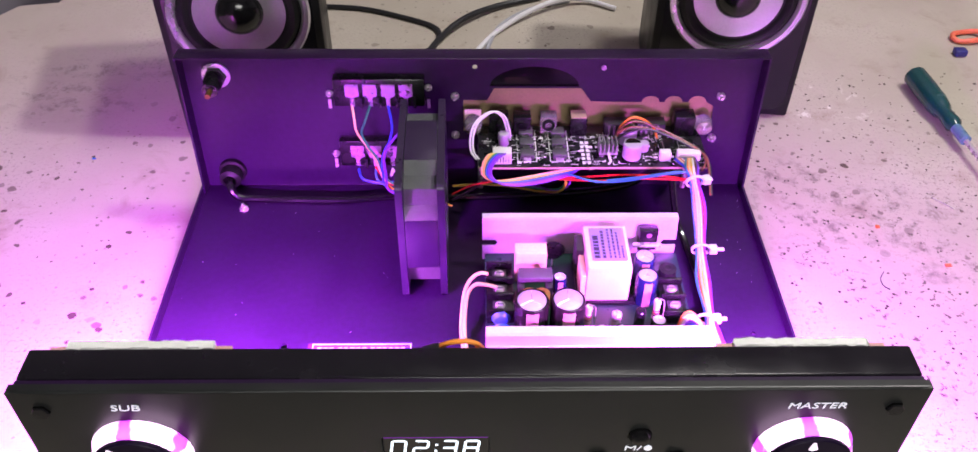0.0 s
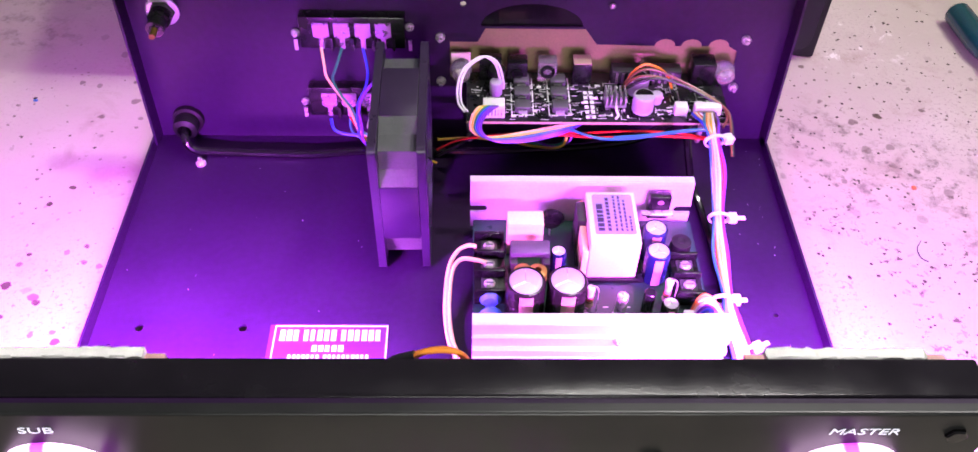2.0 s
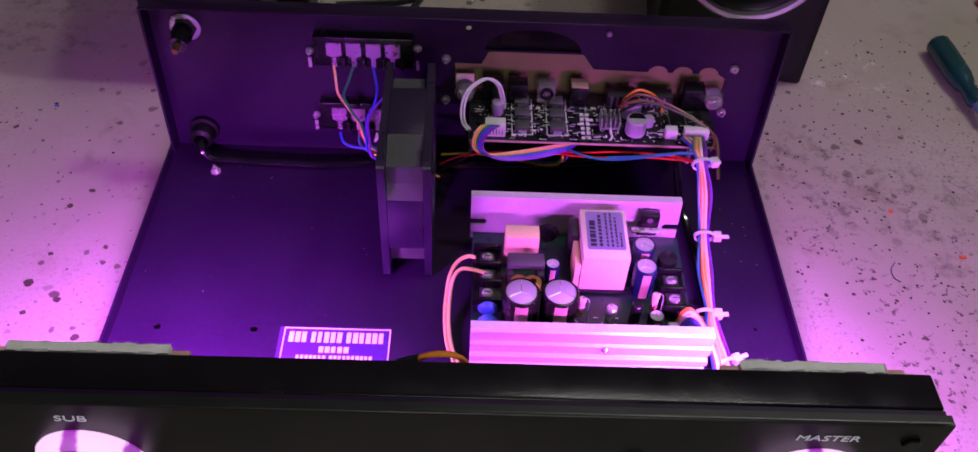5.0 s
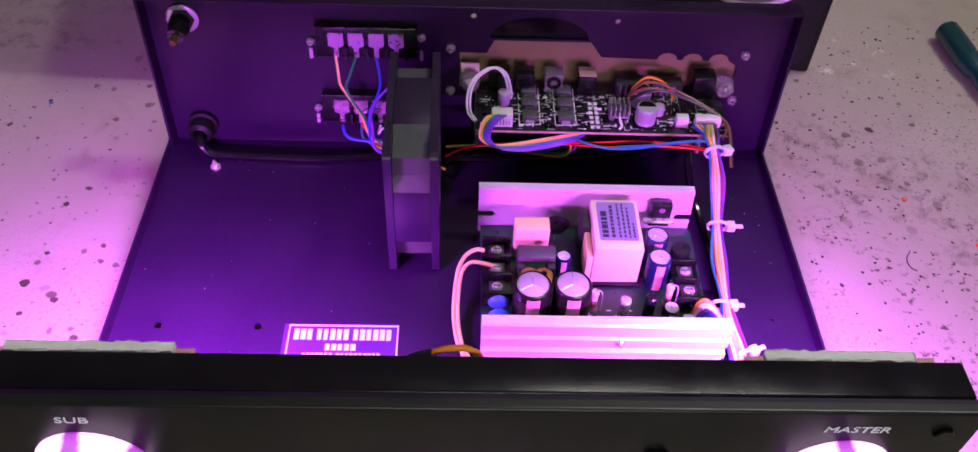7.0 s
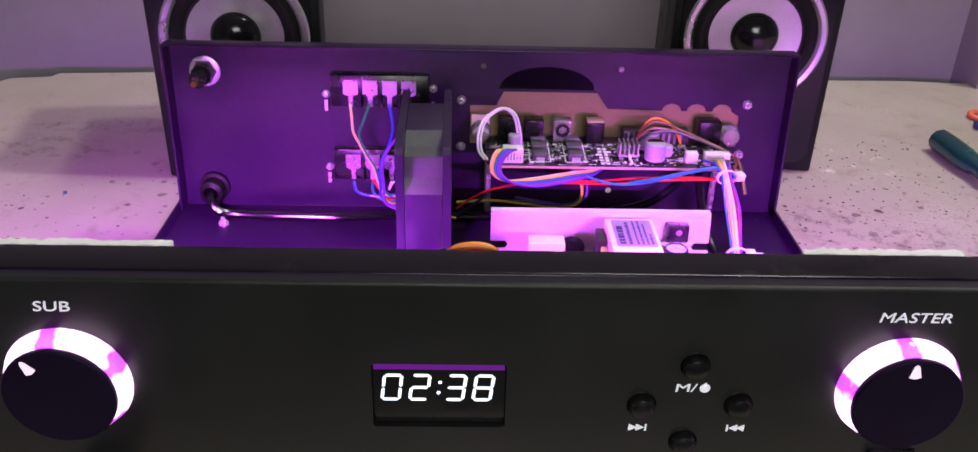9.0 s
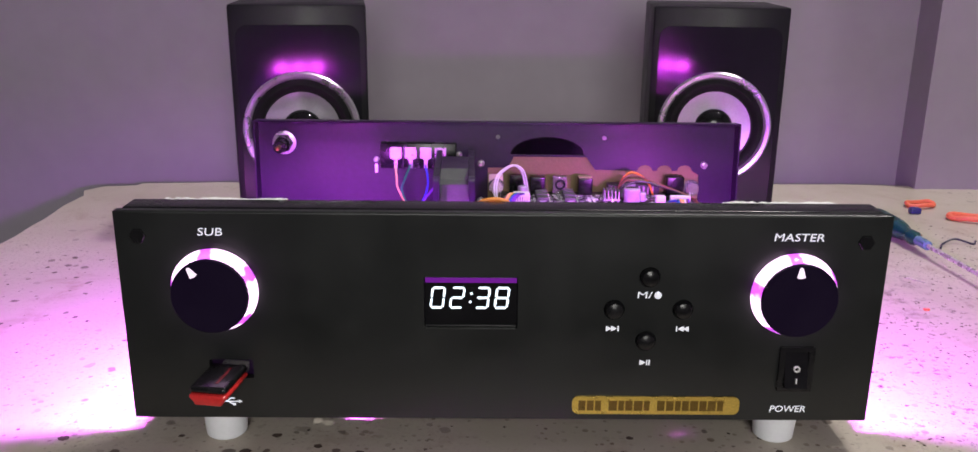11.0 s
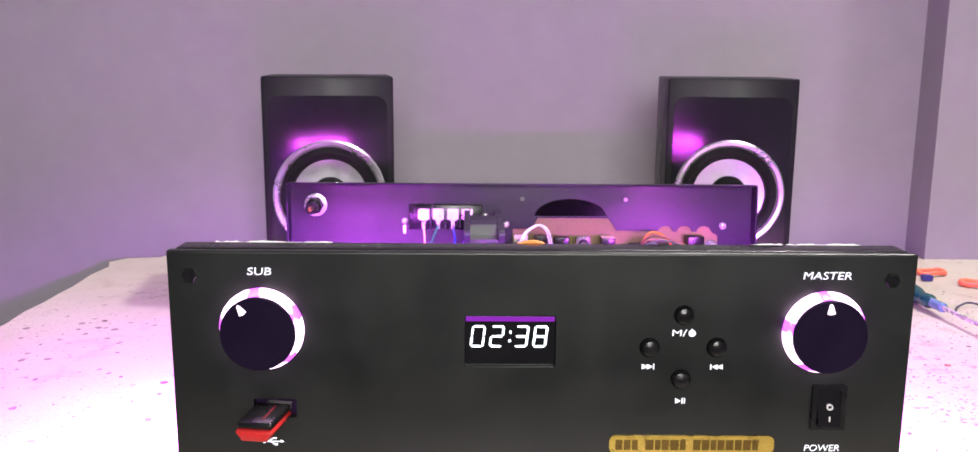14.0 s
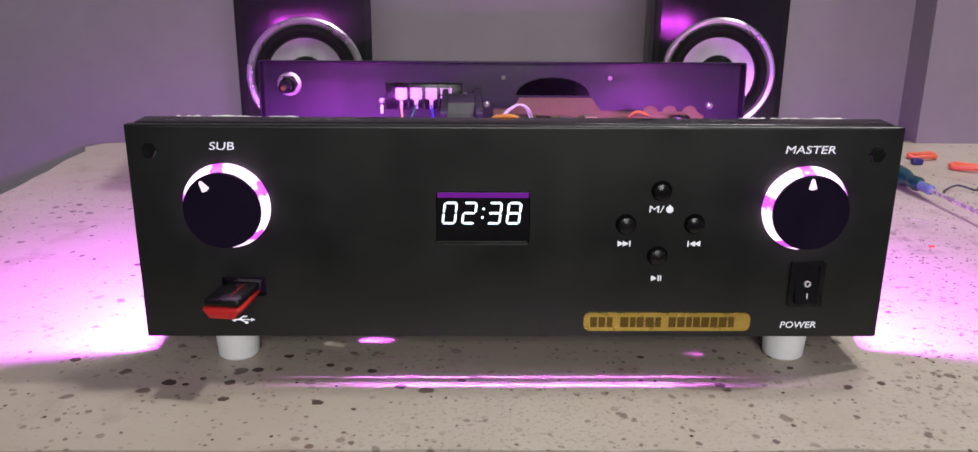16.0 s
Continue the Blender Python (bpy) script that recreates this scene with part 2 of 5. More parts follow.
def ring_material():
    """Acrylic ring lit from behind by five lamps spread round it."""
    m, n, l, b = nodes_of("lit_acrylic_ring")
    b.inputs["Base Color"].default_value, b.inputs["Roughness"].default_value = (0.5, 0.3, 0.55, 1), 0.12

    def calc(op, a, c):
        x = n.new("ShaderNodeMath")
        x.operation = op
        for i, v in enumerate((a, c)):
            if isinstance(v, (int, float)):
                x.inputs[i].default_value = v
            else:
                l.new(v, x.inputs[i])
        return x.outputs[0]
    tc, xyz, warp = n.new("ShaderNodeTexCoord"), n.new("ShaderNodeSeparateXYZ"), n.new("ShaderNodeTexNoise")
    warp.inputs["Scale"].default_value = 110
    l.new(tc.outputs["Object"], xyz.inputs[0]), l.new(tc.outputs["Object"], warp.inputs["Vector"])
    turn = calc("ARCTAN2", xyz.outputs[2], xyz.outputs[0])
    wave = calc("COSINE", calc("MULTIPLY", calc("SUBTRACT", turn, radians(62)), 5), 0)
    level = calc("ADD", wave, calc("MULTIPLY", calc("SUBTRACT", warp.outputs["Fac"], 0.5), 1.6))
    r = n.new("ShaderNodeValToRGB")
    l.new(calc("ADD", calc("MULTIPLY", level, 0.5), 0.5), r.inputs[0])
    e = r.color_ramp.elements
    e[0].position, e[0].color, e[1].position, e[1].color = 0.02, (0.26, 0.030, 0.36, 1), 0.26, (1.0, 0.62, 1.0, 1)
    mid = r.color_ramp.elements.new(0.12)
    mid.color = (0.42, 0.02, 0.55, 1)
    l.new(r.outputs[0], b.inputs["Emission Color"])
    b.inputs["Emission Strength"].default_value = 3.8
    return m


RING = ring_material()
KNOBM = paint("violet_black_knob", (0.010, 0.005, 0.020), 0.42, vary=0.1, scale=60, spec=0.10)
DIGIT = glow("white_digit", (0.80, 0.90, 1.0), 2.2)
CHIP = glow("led_chip", (0.85, 0.06, 1.0), 420.0)
WIRES = {k: paint(k + "_wire", c, 0.38, vary=0.08, scale=100) for k, c in dict(
    red=(0.65, 0.02, 0.02), orange=(0.85, 0.27, 0.03), yellow=(0.75, 0.55, 0.05), green=(0.02, 0.22, 0.10),
    blue=(0.03, 0.06, 0.60), purple=(0.16, 0.04, 0.42), white=(0.80, 0.78, 0.82), black=(0.015, 0.015, 0.018),
    brown=(0.17, 0.06, 0.03), teal=(0.03, 0.20, 0.30), grey=(0.40, 0.40, 0.45), pink=(0.82, 0.60, 0.52), peach=(0.90, 0.58, 0.25)).items()}

# ---- mesh helpers ----


def part(name, bm, material, parent=None, label="", smooth=True):
    """Links a bmesh as one mesh object, under parent if there is one."""
    me = bpy.data.meshes.new(name)
    bmesh.ops.recalc_face_normals(bm, faces=bm.faces)
    bm.to_mesh(me)
    bm.free()
    me.materials.append(material)
    if smooth:
        me.shade_smooth()
        me.set_sharp_from_angle(angle=radians(35))
    ob = new(name, me)
    if parent:
        ob.parent = parent
    if label:
        ob["label"] = label
    return ob


def thing(name, label, category, group="", m=None, kind=""):
    ob = tagged(new(name), label, category, group, kind)
    ob.empty_display_size = 0.02
    if m:
        ob.matrix_world = m
    return ob


def box(x0, x1, y0, y1, z0, z1, bevel=0.0, bm=None, seg=2):
    bm = bm or bmesh.new()
    r = bmesh.ops.create_cube(bm, size=1, matrix=Matrix.Translation(((x0 + x1) / 2, (y0 + y1) / 2, (z0 + z1) / 2)) @ Matrix.Diagonal((x1 - x0, y1 - y0, z1 - z0, 1)))
    if bevel:
        es = {e for v in r["verts"] for e in v.link_edges}
        bmesh.ops.bevel(bm, geom=list(es), offset=bevel, segments=seg, affect="EDGES", profile=0.5)
    return bm


def lathe(profile, axis="z", at=(0, 0, 0), n=32, bm=None):
    """Turns (radius, height) pairs round an axis through at."""
    bm = bm or bmesh.new()
    turn = {"z": Matrix(), "y": pose(0, 0, 0, 90), "-y": pose(0, 0, 0, 90), "x": pose(0, 0, 0, 0, 90)}[axis]
    m = Matrix.Translation(at) @ turn
    rings = []
    for r, h in profile:
        if r < 1e-7:
            rings.append([bm.verts.new(m @ Vector((0, 0, h)))])
        else:
            rings.append([bm.verts.new(m @ Vector((r * math.cos(a * math.tau / n), r * math.sin(a * math.tau / n), h))) for a in range(n)])
    for p, q in zip(rings, rings[1:]):
        for k in range(n):
            f = [p[k % len(p)], p[(k + 1) % len(p)], q[(k + 1) % len(q)], q[k % len(q)]]
            f = list(dict.fromkeys(f))
            if len(f) > 2:
                bm.faces.new(f)
    return bm


def rod(r, h0, h1, axis="z", at=(0, 0, 0), n=24, bevel=0.0, bm=None):
    b = min(bevel, r * 0.5)
    prof = [(0, h0), (r - b, h0), (r, h0 + b), (r, h1 - b), (r - b, h1), (0, h1)] if b else [(0, h0), (r, h0), (r, h1), (0, h1)]
    return lathe(prof, axis, at, n, bm)


def spline(points, per=8):
    p = [Vector(v) for v in points]
    p = [p[0] * 2 - p[1], *p, p[-1] * 2 - p[-2]]
    out = []
    for a, b, c, d in zip(p, p[1:], p[2:], p[3:]):
        for k in range(per):
            t = k / per
            out.append(0.5 * (2 * b + (c - a) * t + (2 * a - 5 * b + 4 * c - d) * t * t + (3 * b - a - 3 * c + d) * t ** 3))
    out.append(p[-2])
    return out


def tube(points, r, n=8, per=8, bm=None):
    """A round wire swept along a smooth line through the points."""
    bm = bm or bmesh.new()
    pts = spline(points, per)
    rings, side = [], None
    for i, p in enumerate(pts):
        d = (pts[min(i + 1, len(pts) - 1)] - pts[max(i - 1, 0)]).normalized()
        side = d.orthogonal().normalized() if side is None else (side - d * side.dot(d)).normalized()
        up = d.cross(side)
        rings.append([bm.verts.new(p + r * (side * math.cos(k * math.tau / n) + up * math.sin(k * math.tau / n))) for k in range(n)])
    for a, b in zip(rings, rings[1:]):
        for k in range(n):
            bm.faces.new([a[k], a[(k + 1) % n], b[(k + 1) % n], b[k]])
    bm.faces.new(rings[0]), bm.faces.new(rings[-1][::-1])
    return bm


def outline(points, depth, holes=(), m=None):
    """A plate of that depth along +z from a flat outline with holes, moved by m."""
    bm = bmesh.new()
    edges = []
    for loop in (points, *holes):
        vs = [bm.verts.new((x, y, 0)) for x, y in loop]
        edges += [bm.edges.new((a, b)) for a, b in zip(vs, vs[1:] + vs[:1])]
    bmesh.ops.triangle_fill(bm, edges=edges, use_beauty=True, use_dissolve=False)
    r = bmesh.ops.extrude_face_region(bm, geom=bm.faces[:])
    bmesh.ops.translate(bm, vec=(0, 0, depth), verts=[v for v in r["geom"] if isinstance(v, bmesh.types.BMVert)])
    if m:
        bmesh.ops.transform(bm, matrix=m, verts=bm.verts)
    return bm


def circle(x, y, r, n=24):
    return [(x + r * math.cos(k * math.tau / n), y + r * math.sin(k * math.tau / n)) for k in range(n)]


def rect(x0, x1, y0, y1, r=0.0, n=6):
    if not r:
        return [(x0, y0), (x1, y0), (x1, y1), (x0, y1)]
    out = []
    for cx, cy, a in ((x1 - r, y0 + r, -90), (x1 - r, y1 - r, 0), (x0 + r, y1 - r, 90), (x0 + r, y0 + r, 180)):
        out += [(cx + r * math.cos(radians(a + 90 * k / n)), cy + r * math.sin(radians(a + 90 * k / n))) for k in range(n + 1)]
    return out


UPRIGHT = pose(0, 0, 0, 90)  # a flat outline (x, z) stands up and its depth goes towards -y


def lettering(words, x, z, height, width, y=-0.0003, shear=0.0, thick=0.0):
    """Raised print on the faceplate, centred at x, z and fitted to a width."""
    c = bpy.data.curves.new("lettering", "FONT")
    c.body, c.size, c.extrude, c.shear, c.offset, c.resolution_u = words, 1, 0.02, shear, thick, 3
    tmp = bpy.data.objects.new("lettering", c)
    scene.collection.objects.link(tmp)
    me = bpy.data.meshes.new_from_object(tmp.evaluated_get(bpy.context.evaluated_depsgraph_get()))
    bpy.data.objects.remove(tmp)
    bm = bmesh.new()
    bm.from_mesh(me)
    xs, ys = [v.co.x for v in bm.verts], [v.co.y for v in bm.verts]
    m = pose(x, y, z, 90) @ Matrix.Diagonal((width / (max(xs) - min(xs)), height / (max(ys) - min(ys)), 0.005, 1)) @ Matrix.Translation((-(max(xs) + min(xs)) / 2, -(max(ys) + min(ys)) / 2, 0))
    bmesh.ops.transform(bm, matrix=m, verts=bm.verts)
    return bm

# ---- room ----


def structure(name, bm, material, label, category, smooth=False):
    return tagged(part(name, bm, material, smooth=smooth), label, category, kind="structure")


WY = 0.568  # face of the wall behind the table
structure("wall_north", box(-2.0, 0.446, WY, WY + 0.12, -0.76, 2.3), WALL, "plain lilac-grey painted wall behind the table", "wall")
structure("wall_pillar", box(0.446, 2.0, WY - 0.045, WY + 0.12, -0.76, 2.3), WALL, "lilac-grey painted wall projection beside the back wall", "wall")
structure("wall_east", box(2.0, 2.12, -2.0, WY + 0.12, -0.76, 2.3), WALL, "plain lilac-grey side wall of the room", "wall")
structure("wall_west", box(-2.12, -2.0, -2.0, WY + 0.12, -0.76, 2.3), WALL, "plain lilac-grey side wall of the room", "wall")
structure("wall_south", box(-2.0, 2.0, -2.12, -2.0, -0.76, 2.3), WALL, "plain lilac-grey wall behind the viewer", "wall")
structure("floor", box(-2.0, 2.0, -2.0, WY, -0.82, -0.76), FLOORM, "plain grey floor under the table", "floor")
structure("ceiling", box(-2.12, 2.12, -2.12, WY + 0.12, 2.3, 2.36), CEIL, "plain white ceiling", "ceiling")

# ---- table ----


def build_table():
    t = thing("workbench", "worn off-white workbench with brown stains and burn marks", "table")
    rng = random.Random(4)
    # the top sheet, with an uneven torn edge on its far, near and left sides
    pts = []
    x = -0.402
    while x < 0.95:
        pts.append((x, -0.076 + rng.uniform(-0.0012, 0.0012)))
        x += rng.uniform(0.012, 0.03)
    pts.append((0.95, -0.076))
    pts.append((0.95, 0.55))
    x = 0.94
    while x > -0.36:
        y = 0.538 if x > -0.05 else 0.528
        pts.append((x, y + rng.uniform(-0.003, 0.003)))
        x -= rng.uniform(0.02, 0.06)
    pts += [(-0.365, 0.523), (-0.368, 0.514), (-0.40, 0.508), (-0.412, 0.49)]
    y = 0.47
    while y > -0.06:
        pts.append((-0.405 + rng.uniform(-0.002, 0.002), y))
        y -= rng.uniform(0.02, 0.05)
    part("top_sheet", outline(pts, 0.002, m=Matrix.Translation((0, 0, -0.002))), TABLE, t, smooth=False)
    part("tabletop", box(-0.40, 0.95, -0.074, 0.505, -0.032, -0.0021, 0.001), paint("grey_board", (0.16, 0.14, 0.13), 0.6), t)
    leg = box(-0.025, 0.025, -0.025, 0.025, -0.76, -0.0322, 0.002)
    first = part("leg", leg, paint("steel_leg", (0.08, 0.08, 0.09), 0.5), t)
    first.location = (-0.35, -0.03, 0)
    for p in ((0.9, -0.03, 0), (-0.35, 0.49, 0), (0.9, 0.49, 0)):
        o = first.copy()
        scene.collection.objects.link(o)
        o.location = p
    return t


build_table()

# ---- amplifier case ----
amp = thing("amplifier_case", "black steel amplifier case with its cover off, on the workbench", "amplifier")
LEAN_BACK = 4.6
BACKM = Matrix.Translation((0, 0.2365, 0.022)) @ pose(0, 0, 0, -LEAN_BACK)  # wall frame: x, out, up from the base


def build_chassis():
    holes = [circle(-0.149, 0.102, 0.0019, 14), circle(-0.101, 0.102, 0.0019, 14), circle(-0.161, 0.091, 0.0019, 14),
             circle(-0.082, 0.0285, 0.0028, 16), circle(0.0985, 0.0135, 0.0032, 16), circle(0.152, 0.11, 0.0012, 10)]
    part("base_plate", outline(rect(-0.1745, 0.1745, 0.006, 0.243), 0.0012, holes, Matrix.Translation((0, 0, 0.0208))), BLACK, amp, smooth=False)
    for s in (-1, 1):
        part("side_lip", box(*sorted((s * 0.1735, s * 0.1747)), 0.006, 0.243, 0.0150, 0.0207), BLACK, amp)
        part("side_lip", box(*sorted((s * 0.1700, s * 0.1712)), 0.022, 0.232, 0.0221, 0.0290), BLACK, amp)
    # rear panel: one sheet with its openings, and the folded top edge
    cut = [(-0.006, 0.040), (-0.006, 0.0625), (0.0085, 0.0625), (0.0125, 0.0705), (0.0645, 0.0705), (0.071, 0.0615)]
    for cx in (0.107, 0.121, 0.1355):
        cut += [(cx - 0.0055 * math.cos(k * math.pi / 6), 0.0610 + 0.0042 * math.sin(k * math.pi / 6)) for k in range(7)]
    cut += [(0.146, 0.058), (0.146, 0.040)]
    dome = [(0.0365 + 0.0265 * math.cos(k * math.pi / 16), 0.0718 + 0.0130 * math.sin(k * math.pi / 16)) for k in range(17)]
    hl = [circle(0.001, 0.0845, 0.0016, 12), circle(0.075, 0.0125, 0.0018, 12)]
    sheet = outline(rect(-0.1690, 0.1700, 0.0002, 0.0945), 0.0012, [cut, dome, *hl], BACKM @ UPRIGHT)
    part("rear_panel", sheet, BLACK, amp, smooth=False)
    bk = box(-0.0075, 0.1475, 0.0020, 0.0034, 0.0385, 0.0711)
    bmesh.ops.transform(bk, matrix=BACKM, verts=bk.verts)
    part("backing_board", bk, CARD, amp, "tan fibre board behind the socket opening")
    dm = box(0.008, 0.065, 0.0004, 0.0014, 0.0713, 0.0862)
    bmesh.ops.transform(dm, matrix=BACKM, verts=dm.verts)
    part("dark_film", dm, paint("dark_film", (0.005, 0.004, 0.006), 0.12, vary=0.1, spec=0.12), amp, "glossy dark film behind the half-round hole")
    fl = box(-0.1702, 0.1712, -0.0122, 0.0000, 0.0947, 0.0959, 0.0004)
    bmesh.ops.transform(fl, matrix=BACKM, verts=fl.verts)
    part("rear_flange", fl, BLACK, amp)
    for s in (-0.1702, 0.1700):
        b = box(s, s + 0.0012, -0.0120, 0.0000, 0.001, 0.0945)
        bmesh.ops.transform(b, matrix=BACKM, verts=b.verts)
        part("rear_side_fold", b, BLACK, amp)
    # front sub-panel with folded top, behind the faceplate
    part("front_subpanel", box(-0.1735, 0.1735, 0.0075, 0.0087, 0.0222, 0.1155), BLACK, amp)
    part("front_top_fold", box(-0.1735, 0.1735, 0.0062, 0.0212, 0.1158, 0.1186, 0.0011, seg=3), FOLDM, amp)
    part("front_gasket", box(-0.1735, 0.1735, 0.0041, 0.0061, 0.1000, 0.1180), BLACK, amp)
    for s in (-1, 1):
        part("front_side_fold", box(*sorted((s * 0.1722, s * 0.1734)), 0.0089, 0.0195, 0.0225, 0.1153), BLACK, amp)
    for x in (-0.1365, 0.1365):
        for y in (0.0145, 0.222):
            part("foot", lathe([(0, 0.0), (0.0085, 0.0), (0.0098, 0.0012), (0.0112, 0.0190), (0.0105, 0.0206), (0, 0.0206)], at=(x, y, 0), n=36), FOOT, amp, "white tapered rubber foot")


build_chassis()
DISP = (-0.0367, 0.0067, 0.0625, 0.0882)
USB_SLOT = (-0.1378, -0.1172, 0.0366, 0.0462)
BUTTONS = ((0.067, 0.0886), (0.0513, 0.0726), (0.0832, 0.0728), (0.0668, 0.0570))


# unseen slotted box added under the case, cuts the helper lamp into lines
def build_slot_mask():
    for y0, y1 in ((0.00402, 0.00412), (0.00440, 0.00532), (0.00560, 0.0142)):
        part("slot_mask", box(-0.105, 0.119, y0, y1, 0.01572, 0.0158), PLASTIC, amp, "unseen black slotted mask added to shape light lines on the bench")
    part("slot_mask_back", box(-0.105, 0.119, 0.0143, 0.0150, 0.0156, 0.0207), PLASTIC, amp)
    for x in (-0.106, 0.1192):
        part("slot_mask_end", box(x, x + 0.0008, 0.0042, 0.0150, 0.0156, 0.0207), PLASTIC, amp)


build_slot_mask()


def build_faceplate():
    holes = [rect(*DISP, 0.0012, 4), rect(*USB_SLOT, 0.001, 3)] + [circle(x, z, 0.0049, 24) for x, z in BUTTONS]
    face = outline(rect(-0.1752, 0.1752, 0.0160, 0.1186, 0.0006, 3), 0.0040, holes, pose(0, 0.0040, 0, 90))
    rim = [e for e in face.edges if all(abs(v.co.y) < 1e-5 and v.co.z > 0.1180 for v in e.verts) and e.calc_length() > 0.1]
    bmesh.ops.bevel(face, geom=rim, offset=0.0012, segments=4, affect="EDGES", profile=0.5)
    fp = part("faceplate", face, FACE, amp, "satin black faceplate with white lettering", smooth=False)
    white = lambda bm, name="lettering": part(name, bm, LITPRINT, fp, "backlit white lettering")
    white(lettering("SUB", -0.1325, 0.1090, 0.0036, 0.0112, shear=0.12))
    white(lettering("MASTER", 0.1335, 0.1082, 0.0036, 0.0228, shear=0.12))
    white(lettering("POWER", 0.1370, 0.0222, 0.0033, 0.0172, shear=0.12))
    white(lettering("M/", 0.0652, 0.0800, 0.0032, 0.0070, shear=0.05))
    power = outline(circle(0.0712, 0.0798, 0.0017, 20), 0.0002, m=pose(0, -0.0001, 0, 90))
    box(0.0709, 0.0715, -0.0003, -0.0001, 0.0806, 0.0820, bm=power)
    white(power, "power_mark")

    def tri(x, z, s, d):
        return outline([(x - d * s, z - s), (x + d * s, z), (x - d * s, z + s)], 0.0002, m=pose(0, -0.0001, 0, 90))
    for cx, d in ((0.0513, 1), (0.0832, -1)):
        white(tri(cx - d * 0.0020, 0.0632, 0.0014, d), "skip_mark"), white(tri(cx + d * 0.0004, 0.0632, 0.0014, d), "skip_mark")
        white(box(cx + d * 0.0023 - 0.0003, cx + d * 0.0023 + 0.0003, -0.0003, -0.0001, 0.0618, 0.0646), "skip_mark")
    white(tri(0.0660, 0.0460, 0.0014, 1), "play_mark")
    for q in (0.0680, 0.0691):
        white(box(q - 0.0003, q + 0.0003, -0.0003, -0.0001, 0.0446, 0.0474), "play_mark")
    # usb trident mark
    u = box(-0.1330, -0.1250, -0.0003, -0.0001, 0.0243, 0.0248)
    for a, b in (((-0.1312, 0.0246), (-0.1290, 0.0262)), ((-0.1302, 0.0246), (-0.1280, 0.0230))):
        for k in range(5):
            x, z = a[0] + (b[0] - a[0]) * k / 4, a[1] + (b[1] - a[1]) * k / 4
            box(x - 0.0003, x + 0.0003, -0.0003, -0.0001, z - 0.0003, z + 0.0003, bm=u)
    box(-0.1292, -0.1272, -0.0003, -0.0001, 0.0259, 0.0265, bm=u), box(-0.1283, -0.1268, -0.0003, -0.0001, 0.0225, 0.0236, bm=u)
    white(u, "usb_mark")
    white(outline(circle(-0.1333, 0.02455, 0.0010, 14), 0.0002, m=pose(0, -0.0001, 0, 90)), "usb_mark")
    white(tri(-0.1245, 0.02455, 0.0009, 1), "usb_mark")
    for x, z in ((-0.165, 0.1068), (0.164, 0.1060)):
        part("screw_cap", lathe([(0.0038, 0), (0.0038, 0.0010), (0.0032, 0.0015), (0, 0.0015)], "y", (x, 0, z), 6), PLASTIC, fp)
    return fp


build_faceplate()


def build_knob(x, z, angle):
    k = part("knob", lathe([(0.0160, 0.0072), (0.0172, 0.0073), (0.0175, 0.0078), (0.0175, 0.0092), (0.0170, 0.0097), (0, 0.0097)], "y", (x, 0, z), 64), KNOBM, amp, "black volume knob with a lit ring")
    ring = part("lit_ring", lathe([(0.0160, 0.0001), (0.0197, 0.0001), (0.0200, 0.0010), (0.0181, 0.0066), (0.0176, 0.0071), (0.0160, 0.0071)], "y", n=64), RING, k, "glowing magenta acrylic ring")
    ring.location = (x, 0, z)
    a = radians(angle)
    tip = [(0, 0.0164), (-0.0008, 0.0158), (-0.0019, 0.0116), (0, 0.0110), (0.0019, 0.0116), (0.0008, 0.0158)]
    part("pointer", outline([(x + p * math.cos(a) - q * math.sin(a), z + p * math.sin(a) + q * math.cos(a)) for p, q in tip], 0.0003, m=pose(0, -0.0096, 0, 90)), glow("lit_pointer", (1.0, 0.8, 1.0), 0.9), k, "small white lit pointer")
    return k


build_knob(-0.1322, 0.0812, 32)
build_knob(0.1336, 0.0808, 4)


